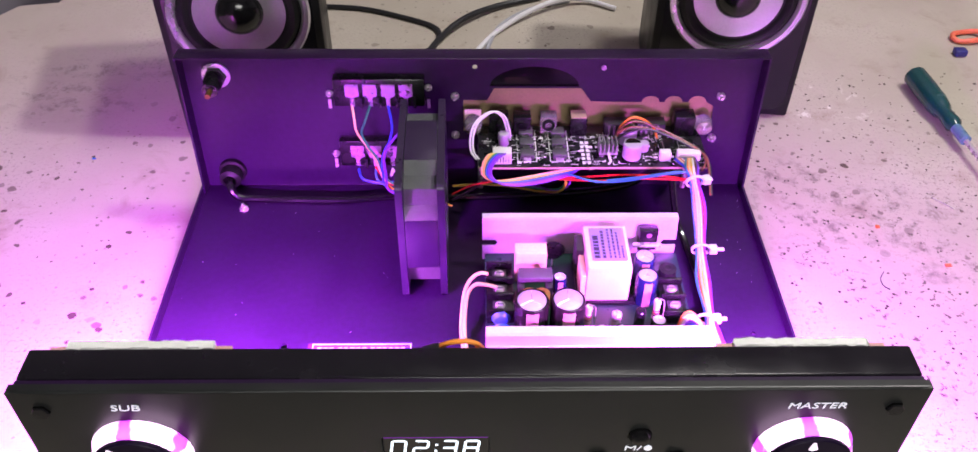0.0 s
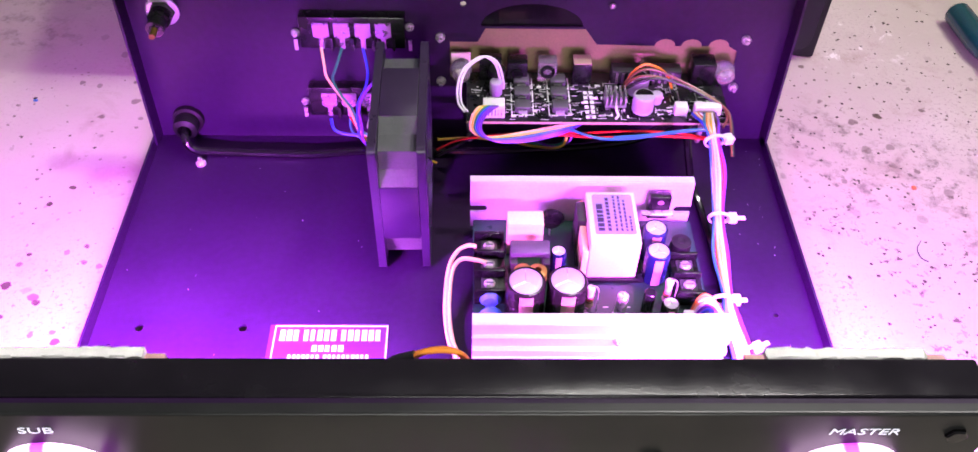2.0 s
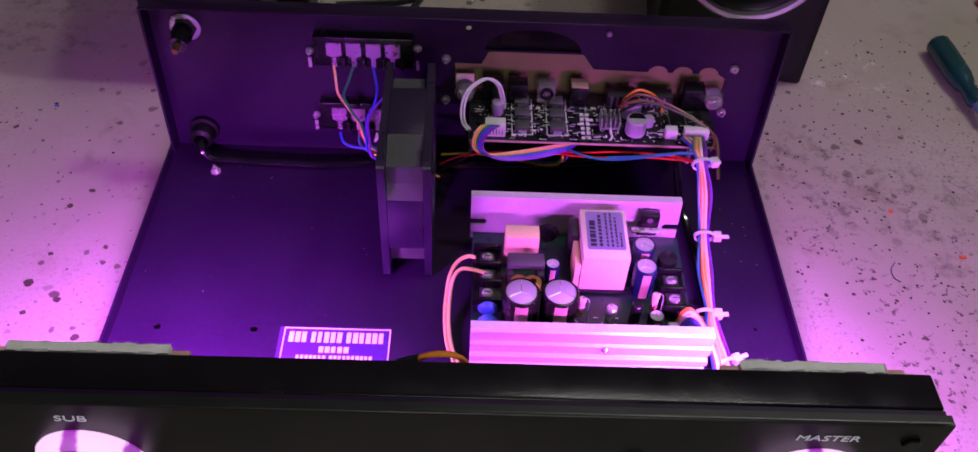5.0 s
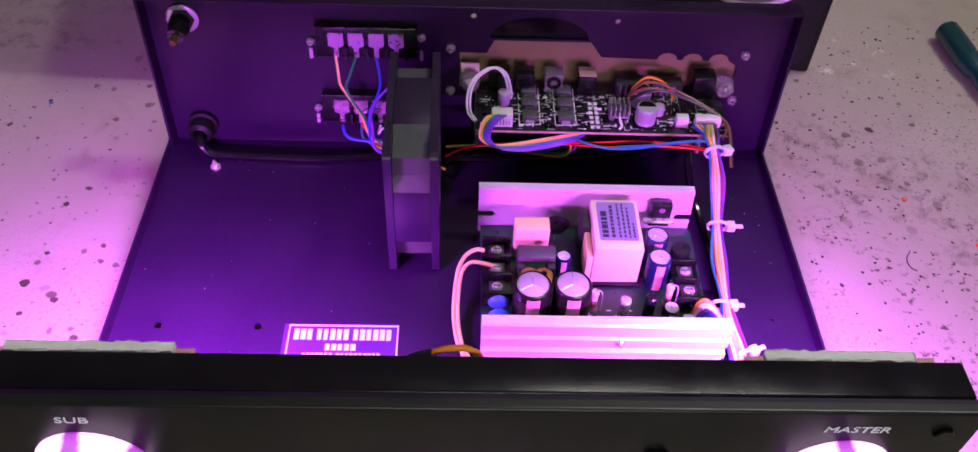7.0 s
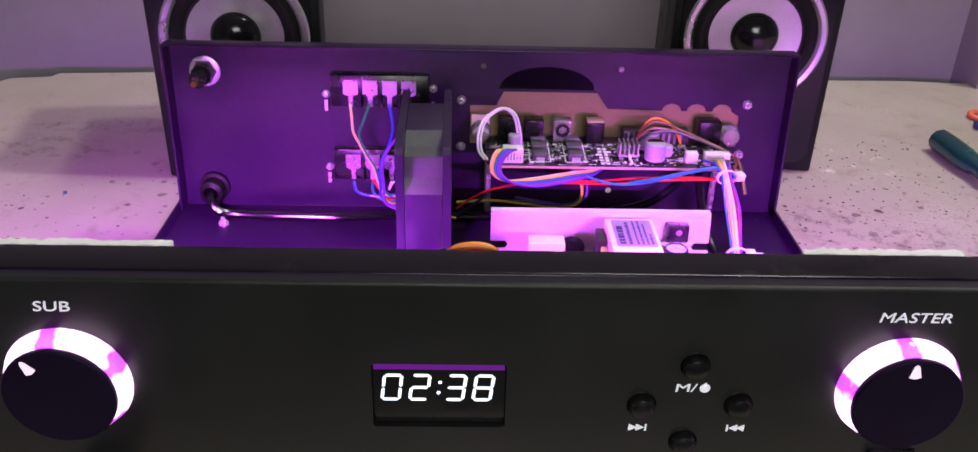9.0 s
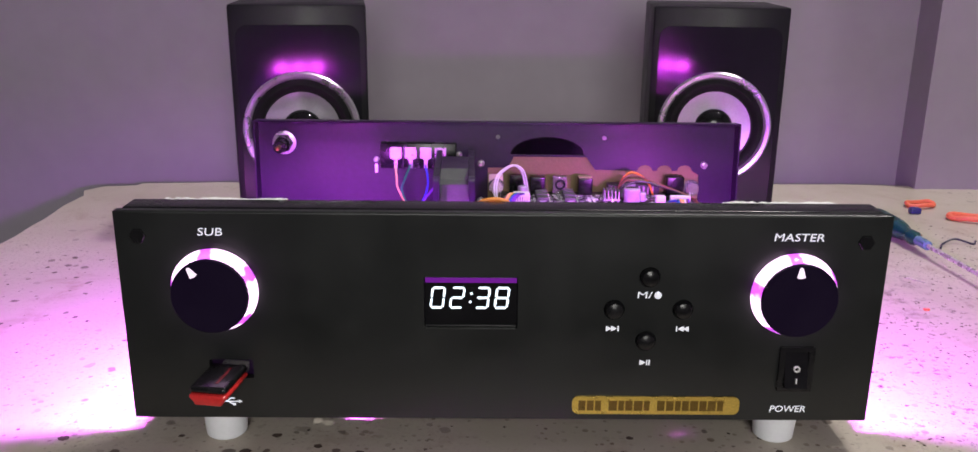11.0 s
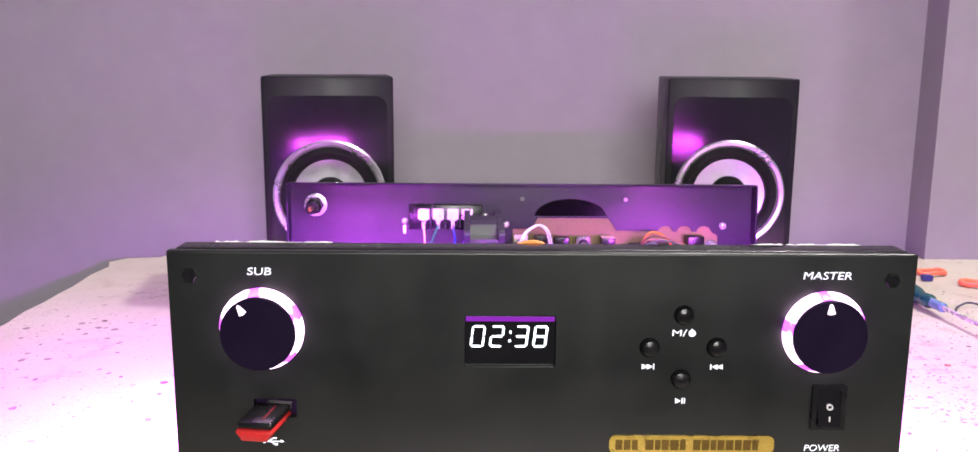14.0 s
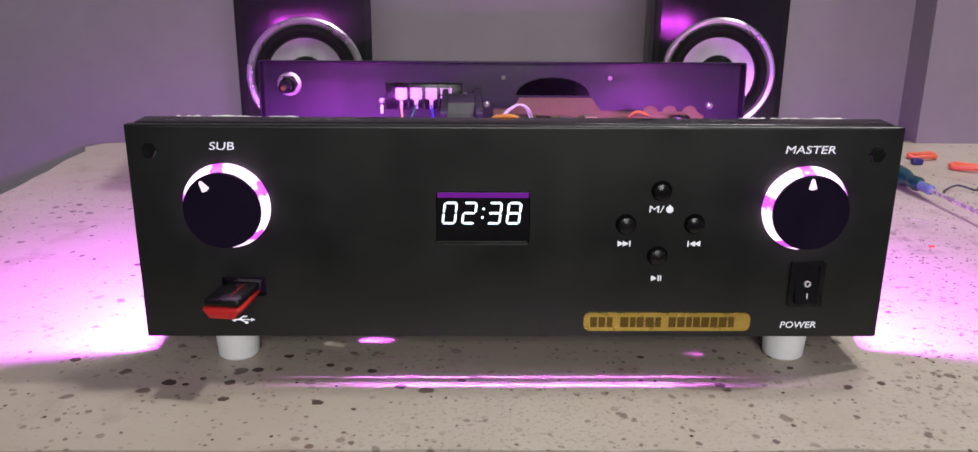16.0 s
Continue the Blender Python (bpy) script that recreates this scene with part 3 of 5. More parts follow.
def build_display():
    x0, x1, z0, z1 = DISP
    d = part("display", box(x0 + 0.0003, x1 - 0.0003, 0.0024, 0.0072, z0 + 0.0003, z1 - 0.0003), GLOSSB, amp, "black display window with white digits")
    part("top_glow", box(x0 + 0.0006, x1 - 0.0006, 0.0020, 0.0023, z1 - 0.0036, z1 - 0.0012), glow("violet_leak", (0.16, 0.01, 0.30), 0.5), d, "dim violet light leaking along the top")
    segs = dict(a=(0, 1, 1, 1), b=(1, 1, 1, 0.5), c=(1, 0.5, 1, 0), d=(0, 0, 1, 0), e=(0, 0, 0, 0.5), f=(0, 0.5, 0, 1), g=(0, 0.5, 1, 0.5))
    figure = {"0": "abcdef", "2": "abged", "3": "abgcd", "8": "abcdefg"}
    w, h, t = 0.0056, 0.0098, 0.0010
    for ch, cx in zip("0238", (-0.0338, -0.0247, -0.0130, -0.0040)):
        for s in figure[ch]:
            ax, az, bx, bz = segs[s]
            p, q = Vector((ax * w + az * h * 0.12, az * h)), Vector((bx * w + bz * h * 0.12, bz * h))
            dv = (q - p).normalized()
            nv = Vector((-dv.y, dv.x)) * t / 2
            p, q = p + dv * 0.0007, q - dv * 0.0007
            pts = [p - dv * t * 0.5, p + nv, q + nv, q + dv * t * 0.5, q - nv, p - nv]
            part("digit_segment", outline([(cx + v.x, 0.0722 + v.y) for v in pts], 0.0002, m=pose(0, 0.0024, 0, 90)), DIGIT, d, smooth=False)
    for z in (0.0750, 0.0792):
        part("digit_segment", outline(circle(-0.0156 + (z - 0.0722) * 0.12, z, 0.0006, 10), 0.0002, m=pose(0, 0.0024, 0, 90)), DIGIT, d, smooth=False)


build_display()
for bx, bz in BUTTONS:
    part("button", lathe([(0.0045, -0.003), (0.0045, 0.0012), (0.0036, 0.0026), (0.0018, 0.0033), (0, 0.0034)], "y", (bx, 0, bz), 28), PLASTIC, amp, "round black push button")


def build_rocker():
    r = part("rocker_switch", outline(rect(0.1302, 0.1466, 0.0322, 0.0548, 0.0008, 3), 0.0018, [rect(0.1328, 0.1440, 0.0345, 0.0525)], pose(0, -0.0001, 0, 90)), PLASTIC, amp, "black power rocker switch")
    b = bmesh.new()
    prof = [(-0.0001, 0.0347), (-0.0040, 0.0347), (-0.0018, 0.0438), (-0.0006, 0.0523), (-0.0001, 0.0523)]
    ends = [[b.verts.new((x, y, z)) for y, z in prof] for x in (0.1330, 0.1438)]
    b.faces.new(ends[0]), b.faces.new(ends[1][::-1])
    for k in range(5):
        b.faces.new([ends[0][k], ends[0][(k + 1) % 5], ends[1][(k + 1) % 5], ends[1][k]])
    part("rocker", b, GLOSSB, r, smooth=False)
    part("on_mark", box(0.1381, 0.1387, -0.0038, -0.0030, 0.0370, 0.0395), PRINT, r)
    o = lathe([(0.0010, 0), (0.0015, 0), (0.0015, 0.0014), (0.0010, 0.0014), (0.0010, 0)], "y", (0.1385, -0.0016, 0.0440), 20)
    part("off_mark", o, PRINT, r)


build_rocker()


def build_nameplate():
    x0, x1, z0, z1 = 0.0335, 0.1135, 0.0192, 0.0284
    p = part("nameplate", outline(rect(x0, x1, z0, z1, 0.0030, 5), 0.0008, m=pose(0, -0.0001, 0, 90)), GOLD, amp, "gold foil nameplate with dark letter bars")
    rng = random.Random(9)
    x = 0.0365
    for count in (3, 5, 8):
        for k in range(count):
            w = rng.uniform(0.0026, 0.0042)
            part("letter_bar", box(x, x + w, -0.0012, -0.0009, 0.0212, 0.0264), DARKGOLD, p, smooth=False)
            x += w + 0.0007
        x += 0.0030


build_nameplate()

# sockets and screws of the case


def on_back(x, up, out=0.0):
    """A place on the inner face of the rear panel; out is towards the front."""
    return BACKM @ Vector((x, -0.0012 - out, up))


def screw(parent, at, r=0.0026, turn="y"):
    part("screw", lathe([(r, 0), (r, r * 0.5), (r * 0.7, r * 0.9), (r * 0.45, r * 0.95), (r * 0.4, r * 1.6), (0, r * 1.6)], turn, at, 12), STEEL, parent, "bright steel screw")


for x, up in ((-0.011, 0.0655), (-0.011, 0.0385), (0.149, 0.0655), (0.148, 0.0360)):
    screw(amp, on_back(x, up))
part("screw_tip", rod(0.0016, 0, 0.0016, "y", on_back(0.0768, 0.0845), 12, 0.0004), TIN, amp, "bright screw tip")
screw(amp, (-0.143, 0.212, 0.022), 0.0028, "z")
screw(amp, (-0.1665, 0.08, 0.022), 0.0015, "z")


def build_socket(x, up):
    a = on_back(x, up)
    s = part("aerial_socket", lathe([(0.0055, 0), (0.0055, 0.009), (0.0045, 0.010), (0.0045, 0.017), (0, 0.017)], "y", a, 24), PLASTIC, amp, "black round socket with a pale washer")
    part("washer", lathe([(0.0050, 0.0002), (0.0084, 0.0002), (0.0084, 0.0012), (0.0072, 0.0016), (0.0050, 0.0016), (0.0050, 0.0002)], "y", a, 32), SILVER, s)
    part("nut", lathe([(0.0056, 0.0017), (0.0066, 0.0017), (0.0066, 0.0042), (0.0056, 0.0042)], "y", a, 6), FERRITE, s)
    part("solder_pin", rod(0.0016, 0.017, 0.023, "y", a, 10), DARKGOLD, s)


build_socket(-0.1510, 0.0795)
gl = on_back(-0.152, 0.0125)
part("cable_gland", lathe([(0.0048, 0), (0.0085, 0), (0.0085, 0.0028), (0.0066, 0.0034), (0.0066, 0.0105), (0.0040, 0.012), (0.0040, 0)], "y", gl, 28), RUBBER, amp, "black rubber cable gland")


def build_terminals(up, tabs):
    b = box(-0.0822, -0.0285, -0.0075, 0, up - 0.0085, up + 0.0095, 0.0008)
    bmesh.ops.transform(b, matrix=BACKM @ Matrix.Translation((0, -0.0012, 0)), verts=b.verts)
    t = part("speaker_terminal", b, PLASTIC, amp, "black speaker terminal block with tinned tabs")
    for x in tabs:
        p = [(x - 0.0040, up + 0.0065), (x - 0.0040, up - 0.0010), (x - 0.0012, up - 0.0022), (x - 0.0012, up - 0.0080), (x + 0.0012, up - 0.0080), (x + 0.0012, up - 0.0022), (x + 0.0040, up - 0.0010), (x + 0.0040, up + 0.0065)]
        part("tab", outline(p, 0.0007, m=BACKM @ Matrix.Translation((0, -0.0090, 0)) @ UPRIGHT), TIN, t, smooth=False)
        part("divider", outline(rect(x + 0.0045, x + 0.0060, up - 0.008, up - 0.001), 0.0030, m=BACKM @ Matrix.Translation((0, -0.0088, 0)) @ UPRIGHT), PLASTIC, t, smooth=False)
    for x, d in ((-0.0855, -0.003), (-0.0265, 0.001)):
        screw(t, on_back(x, up + d, 0.001), 0.0022)
        part("clip", outline(rect(x - 0.0009, x + 0.0009, up - 0.012, up - 0.006), 0.0010, m=BACKM @ Matrix.Translation((0, -0.004, 0)) @ UPRIGHT), STEEL, t, smooth=False)


build_terminals(0.0710, (-0.0712, -0.0606, -0.0500, -0.0396))
build_terminals(0.0285, (-0.0712, -0.0606, -0.0500, -0.0396))

# ---- cooling fan ----


def build_fan():
    f = thing("cooling_fan", "black square cooling fan standing on edge in the case", "fan", m=pose(-0.0278, 0.1778, 0.0622) @ pose(0, 0, 0, 0, 0, 1.0))
    s, r = 0.0400, 0.0385
    turn = pose(0, 0, 0, 90, 0, 90)  # outline in y, z; depth along +x
    corner = [(a * 0.0355, b * 0.0355) for a in (-1, 1) for b in (-1, 1)]
    ring = [circle(0, 0, r - 0.0015, 48)] + [circle(a, b, 0.0022, 12) for a, b in corner]
    for x in (-0.0127, 0.0089):
        part("flange", outline(rect(-s, s, -s, s, 0.003, 4), 0.0038, ring, Matrix.Translation((x, 0, 0)) @ turn), FANP, f, smooth=False)
    # body between the flanges, cut back in a sloping pocket at each corner
    c, d = 0.0396, 0.0064
    side = [(-c + a, -c + b) for a, b in ((d, d), (0.0165, 0.0056), (0.0225, 0), (2 * c - 0.0225, 0), (2 * c - 0.0165, 0.0056))]
    body = [(y * math.cos(k * math.pi / 2) - z * math.sin(k * math.pi / 2), y * math.sin(k * math.pi / 2) + z * math.cos(k * math.pi / 2)) for k in range(4) for y, z in side]
    part("body", outline(body, 0.0174, [circle(0, 0, 0.0368, 48)], Matrix.Translation((-0.0087, 0, 0)) @ turn), FANTEX, f, "spark-textured corner pockets", smooth=False)
    for k in range(4):
        panel = box(-0.0086, 0.0086, 0.0225 - c, c - 0.0225, c + 0.0001, 0.0400, 0.00005)
        bmesh.ops.transform(panel, matrix=pose(0, 0, 0, 90 * k), verts=panel.verts)
        part("side_panel", panel, FANP, f)
    hub = part("rotor", rod(0.016, -0.0085, 0.0095, "x", n=40, bevel=0.002), FANP, f)
    for k in range(7):
        b = bmesh.new()
        rows = []
        for i in range(6):
            rad = 0.0155 + (0.0365 - 0.0155) * i / 5
            rows.append([b.verts.new((0.0075 * (j / 4 * 2 - 1) * 0.9, rad * math.cos(a), rad * math.sin(a))) for j in range(5) for a in [k * math.tau / 7 + (j / 4 - 0.5) * 0.75 + 0.05 * i]])
        for p, q in zip(rows, rows[1:]):
            for j in range(4):
                b.faces.new([p[j], p[j + 1], q[j + 1], q[j]])
        bmesh.ops.solidify(b, geom=b.faces[:], thickness=0.001)
        part("blade", b, FANP, hub)
    for k in range(4):
        a = k * math.pi / 2 + 0.6
        part("strut", tube([(0.0108, 0.014 * math.cos(a), 0.014 * math.sin(a)), (0.0108, 0.0380 * math.cos(a + 0.15), 0.0380 * math.sin(a + 0.15))], 0.0014, 6, 2), FANP, f)


build_fan()

# ---- power supply ----


def build_capacitor(parent, x, y, z0, r, h, sleeve, stripe=-90, name="capacitor"):
    c = part(name, lathe([(r * 0.9, z0), (r, z0 + 0.0006), (r, z0 + h - 0.0012), (r * 0.93, z0 + h - 0.0002), (r * 0.84, z0 + h)], at=(x, y, 0), n=32), sleeve, parent, "sleeved electrolytic capacitor with a silver top")
    part("top", lathe([(r * 0.86, z0 + h - 0.0006), (r * 0.80, z0 + h - 0.0003), (0, z0 + h - 0.0003)], at=(x, y, 0), n=32), CAPTOP, c)
    for k in range(3):
        a = radians(90 + 120 * k)
        part("vent_line", tube([(x, y, z0 + h - 0.0003), (x + 0.75 * r * math.cos(a), y + 0.75 * r * math.sin(a), z0 + h - 0.0003)], 0.00022, 5, 1), STEEL, c)
    b = bmesh.new()
    n = 8
    for k in range(n):
        a0, a1 = (radians(stripe - 20 + 40 * i / n) for i in (k, k + 1))
        vs = [b.verts.new((x + (r + 0.0002) * math.cos(a), y + (r + 0.0002) * math.sin(a), z)) for a, z in ((a0, z0 + 0.001), (a1, z0 + 0.001), (a1, z0 + h - 0.0011), (a0, z0 + h - 0.0011))]
        b.faces.new(vs)
    bmesh.ops.remove_doubles(b, verts=b.verts, dist=1e-6)
    part("stripe", b, STRIPE, c)
    return c


def build_resistor(parent, x, y, z0, h=0.012):
    r = part("resistor", lathe([(0, z0), (0.0016, z0 + 0.0006), (0.0021, z0 + 0.0020), (0.0017, z0 + 0.0035), (0.0017, z0 + h - 0.0035), (0.0021, z0 + h - 0.0020), (0.0016, z0 + h - 0.0006), (0, z0 + h)], at=(x, y, 0), n=16), WIRES["pink"], parent, "upright pink resistor with bands")
    for k, c in enumerate((DARKGOLD, WIRES["red"], INK)):
        part("band", rod(0.00185, z0 + 0.0042 + 0.0016 * k, z0 + 0.0049 + 0.0016 * k, at=(x, y, 0), n=14), c, r)
    part("lead", tube([(x, y, z0 + h - 0.0003), (x + 0.001, y - 0.001, z0 + h + 0.0012), (x + 0.0032, y - 0.002, z0 + h - 0.001), (x + 0.0034, y - 0.002, z0 - 0.002)], 0.0003, 6, 5), STEEL, r)


def screw_terminal(parent, x0, x1, y0, y1, z0, z1, n):
    t = part("terminal_block", box(x0, x1, y0, y1, z0, z0 + 0.0065, 0.0004), PLASTIC, parent, "black screw terminal block")
    step = (y1 - y0) / n
    for k in range(n + 1):
        y = y0 + k * step
        part("barrier", box(x0, x1, y - 0.0008, y + 0.0008, z0 + 0.0066, z1, 0.0003), PLASTIC, t)
    for k in range(n):
        c = (x0 + (x1 - x0) * 0.5, y0 + (k + 0.5) * step, z0 + 0.0066)
        part("clamp", box(c[0] - 0.0038, c[0] + 0.0038, c[1] - step * 0.34, c[1] + step * 0.34, c[2], c[2] + 0.0009, 0.0002), FERRITE, t)
        sc = lathe([(0.0027, 0.0010), (0.0027, 0.0019), (0.0019, 0.0025), (0, 0.0025)], at=c, n=16)
        part("screw", sc, STEEL, t)
        part("slot", box(c[0] - 0.0019, c[0] + 0.0019, c[1] - 0.0003, c[1] + 0.0003, c[2] + 0.0025, c[2] + 0.0027), INK, t)


def build_power_supply():
    p = thing("power_supply", "open-frame power supply with aluminium heat sinks", "power supply")
    Z = 0.0315
    brd = part("circuit_board", box(0.0065, 0.1170, 0.0855, 0.1625, 0.0298, 0.0314), PCBG, p)
    for x in (0.012, 0.112):
        for y in (0.092, 0.156):
            part("standoff", rod(0.0025, 0.0222, 0.0297, at=(x, y, 0), n=6), STEEL, p)
    # rear heat sink with an open slot at each end
    zs, g = 0.0390, 0.0023
    pts = [(0.0050, 0.0262), (0.1160, 0.0262), (0.1160, zs - g), (0.1085, zs - g), (0.1070, zs), (0.1085, zs + g), (0.1158, zs + g), (0.1150, 0.0582), (0.0050, 0.0582), (0.0050, zs + g), (0.0125, zs + g), (0.0140, zs), (0.0125, zs - g), (0.0050, zs - g)]
    sink = part("rear_heat_sink", outline(pts, 0.0012, m=pose(0, 0.1645, 0, 90)), ALU, p, "bare aluminium heat sink plate", smooth=False)
    part("top_rim", box(0.0050, 0.1150, 0.1646, 0.1675, 0.0570, 0.0582), ALU, sink)
    # front heat sink: ribbed profile drawn along x
    b = bmesh.new()
    prof = [(0.0845, 0.0248), (0.0845, 0.0575), (0.0800, 0.0575), (0.0790, 0.0565), (0.0790, 0.0522), (0.0802, 0.0516), (0.0802, 0.0480), (0.0786, 0.0472), (0.0786, 0.0430), (0.0802, 0.0424), (0.0802, 0.0392), (0.0780, 0.0384), (0.0780, 0.0352), (0.0802, 0.0344), (0.0802, 0.0312), (0.0770, 0.0304), (0.0770, 0.0248)]
    ends = [[b.verts.new((x, y, z)) for y, z in prof] for x in (0.0062, 0.1185)]
    b.faces.new(ends[0]), b.faces.new(ends[1][::-1])
    for k in range(len(prof)):
        b.faces.new([ends[0][k], ends[0][k - 1], ends[1][k - 1], ends[1][k]])
    hs = part("front_heat_sink", b, ALU, p, "ribbed aluminium heat sink", smooth=False)
    screw(hs, (0.069, 0.0788, 0.0458), 0.0018)
    screw_terminal(p, 0.0070, 0.0215, 0.1090, 0.1440, Z, 0.0430, 3)
    for y, z in ((0.1035, 0.0420), (0.0965, 0.0410)):
        part("ceramic_disc", lathe([(0, -0.0022), (0.0034, -0.0016), (0.0050, 0), (0.0034, 0.0016), (0, 0.0022)], "y", (0.0145, y, z), 20), BLUED, p, "glossy blue ceramic disc")
        part("disc_lead", tube([(0.0135, y, z - 0.004), (0.0135, y, Z)], 0.0004, 6, 2), STEEL, p)
    build_capacitor(p, 0.0300, 0.1035, Z, 0.0090, 0.0245, SLEEVE)
    build_capacitor(p, 0.0487, 0.1040, Z, 0.0090, 0.0245, SLEEVE)
    # mains filter: yellow box capacitor and a wound core
    part("film_capacitor", box(0.0228, 0.0402, 0.1400, 0.1490, Z, 0.0530, 0.0006), YELLOW, p, "yellow box capacitor")
    ch = part("filter_choke", box(0.0240, 0.0425, 0.1250, 0.1335, 0.0460, 0.0495, 0.0008), GREY, p, "common-mode choke on a dark core")
    part("core_leg", box(0.0240, 0.0275, 0.1220, 0.1335, Z, 0.0454, 0.0005), FERRITE, ch)
    part("core_leg", box(0.0390, 0.0425, 0.1220, 0.1335, Z, 0.0454, 0.0005), FERRITE, ch)
    for x in (0.0298, 0.0366):
        part("winding", lathe([(0.0018, 0.0330)] + [(0.0040 + (0.0004 if k % 2 else 0), 0.0330 + 0.0012 * k / 2) for k in range(20)] + [(0.0018, 0.0450)], at=(x, 0.1188, 0), n=18), COPPER, ch, "copper wire winding")
    build_capacitor(p, 0.0470, 0.1300, Z, 0.0038, 0.0145, SLEEVEB)
    part("thermistor", lathe([(0, -0.0025), (0.0050, -0.0021), (0.0068, 0), (0.0050, 0.0021), (0, 0.0025)], "y", (0.0445, 0.1520, 0.0440), 28), PLASTIC, p, "black disc thermistor")
    part("thermistor_lead", tube([(0.0445, 0.152, 0.0375), (0.0445, 0.152, Z)], 0.0005, 6, 2), STEEL, p)
    # transformer
    t = part("transformer", box(0.0605, 0.0840, 0.1235, 0.1565, Z + 0.002, 0.0585, 0.0007), CREAM, p, "cream-taped transformer with a lilac label")
    part("core", box(0.0560, 0.0604, 0.1410, 0.1540, Z + 0.004, 0.0545, 0.0006), FERRITE, t)
    part("bobbin", box(0.0565, 0.0880, 0.1220, 0.1580, Z, Z + 0.0019, 0.0003), PLASTIC, t)
    part("side_tape", box(0.0572, 0.0603, 0.1240, 0.1405, Z + 0.003, 0.0520, 0.0006), YELLOW, t)
    for k in range(5):
        part("coil_turn", tube([(0.0597, 0.1545, 0.037 + k * 0.0035), (0.0585, 0.1552, 0.0372 + k * 0.0035), (0.0595, 0.1562, 0.037 + k * 0.0035)], 0.0011, 6, 3), COPPER, t)
    lab = part("label_sticker", outline(rect(0.0632, 0.0822, 0.1290, 0.1545, 0.0012, 4), 0.0002, m=Matrix.Translation((0, 0, 0.0585))), LILAC, t, "lilac printed label")
    rng = random.Random(3)
    for k, (x, w, hh) in enumerate(((0.0662, 0.0030, 0.016), (0.0700, 0.0016, 0.022), (0.0733, 0.0010, 0.021), (0.0757, 0.0010, 0.022), (0.0780, 0.0010, 0.020), (0.0802, 0.0010, 0.010))):
        y = 0.1310
        while y < 0.1310 + hh:
            q = rng.uniform(0.0009, 0.0022) * (1.6 if k == 0 else 1)
            part("print_bar", box(x - w / 2, x + w / 2, y, min(y + q, 0.1535), 0.05872, 0.05880), INK, lab, smooth=False)
            y += q + rng.uniform(0.0005, 0.0009)
    build_capacitor(p, 0.0935, 0.1395, Z, 0.0058, 0.0205, SLEEVEB)
    build_capacitor(p, 0.0930, 0.1255, Z, 0.0058, 0.0200, SLEEVEB)
    tr = part("power_transistor", box(0.0930, 0.1035, 0.1570, 0.1618, 0.0390, 0.0540, 0.0004), PLASTIC, p, "black transistor clipped to the heat sink")
    part("hole_mark", lathe([(0.0016, 0), (0.0016, 0.0002), (0, 0.0002)], "y", (0.0985, 0.1570, 0.0505), 16), TIN, tr)
    part("clip", box(0.0895, 0.1050, 0.1535, 0.1569, 0.0445, 0.0455, 0.0002), STEEL, tr)
    part("toroid", lathe([(0.0020, 0.0000), (0.0048, 0.0005), (0.0052, 0.005), (0.0048, 0.0115), (0.0020, 0.0120), (0, 0.0110)], at=(0.1070, 0.1385, Z), n=18), RUBBER, p, "black sleeved coil")
    screw_terminal(p, 0.1010, 0.1140, 0.1085, 0.1320, Z, 0.0420, 2)
    build_resistor(p, 0.0602, 0.1065, Z + 0.002, 0.015)
    build_resistor(p, 0.0965, 0.1100, Z + 0.002, 0.0155)
    build_capacitor(p, 0.0965, 0.1010, Z, 0.0040, 0.0120, SLEEVE)
    part("metal_can", rod(0.0026, Z, Z + 0.0150, at=(0.0745, 0.1030, 0), n=20, bevel=0.0005), STEEL, p, "small bright metal can")
    part("diode", rod(0.0028, Z, Z + 0.0150, at=(0.0872, 0.1050, 0), n=20, bevel=0.0006), PLASTIC, p, "black upright diode")
    part("small_transistor", rod(0.0024, Z, Z + 0.0060, at=(0.0640, 0.0950, 0), n=16, bevel=0.0006), PLASTIC, p)
    part("output_socket", box(0.1030, 0.1120, 0.0920, 0.1010, Z, Z + 0.0070, 0.0005), WHITE, p, "white output socket")
    rng = random.Random(12)
    for k in range(26):
        x, y = rng.uniform(0.055, 0.10), rng.uniform(0.087, 0.112)
        part("board_mark", box(x, x + rng.uniform(0.001, 0.003), y, y + 0.0005, Z, Z + 0.0001), SILK, brd, smooth=False)


build_power_supply()

# ---- audio board on the rear panel ----


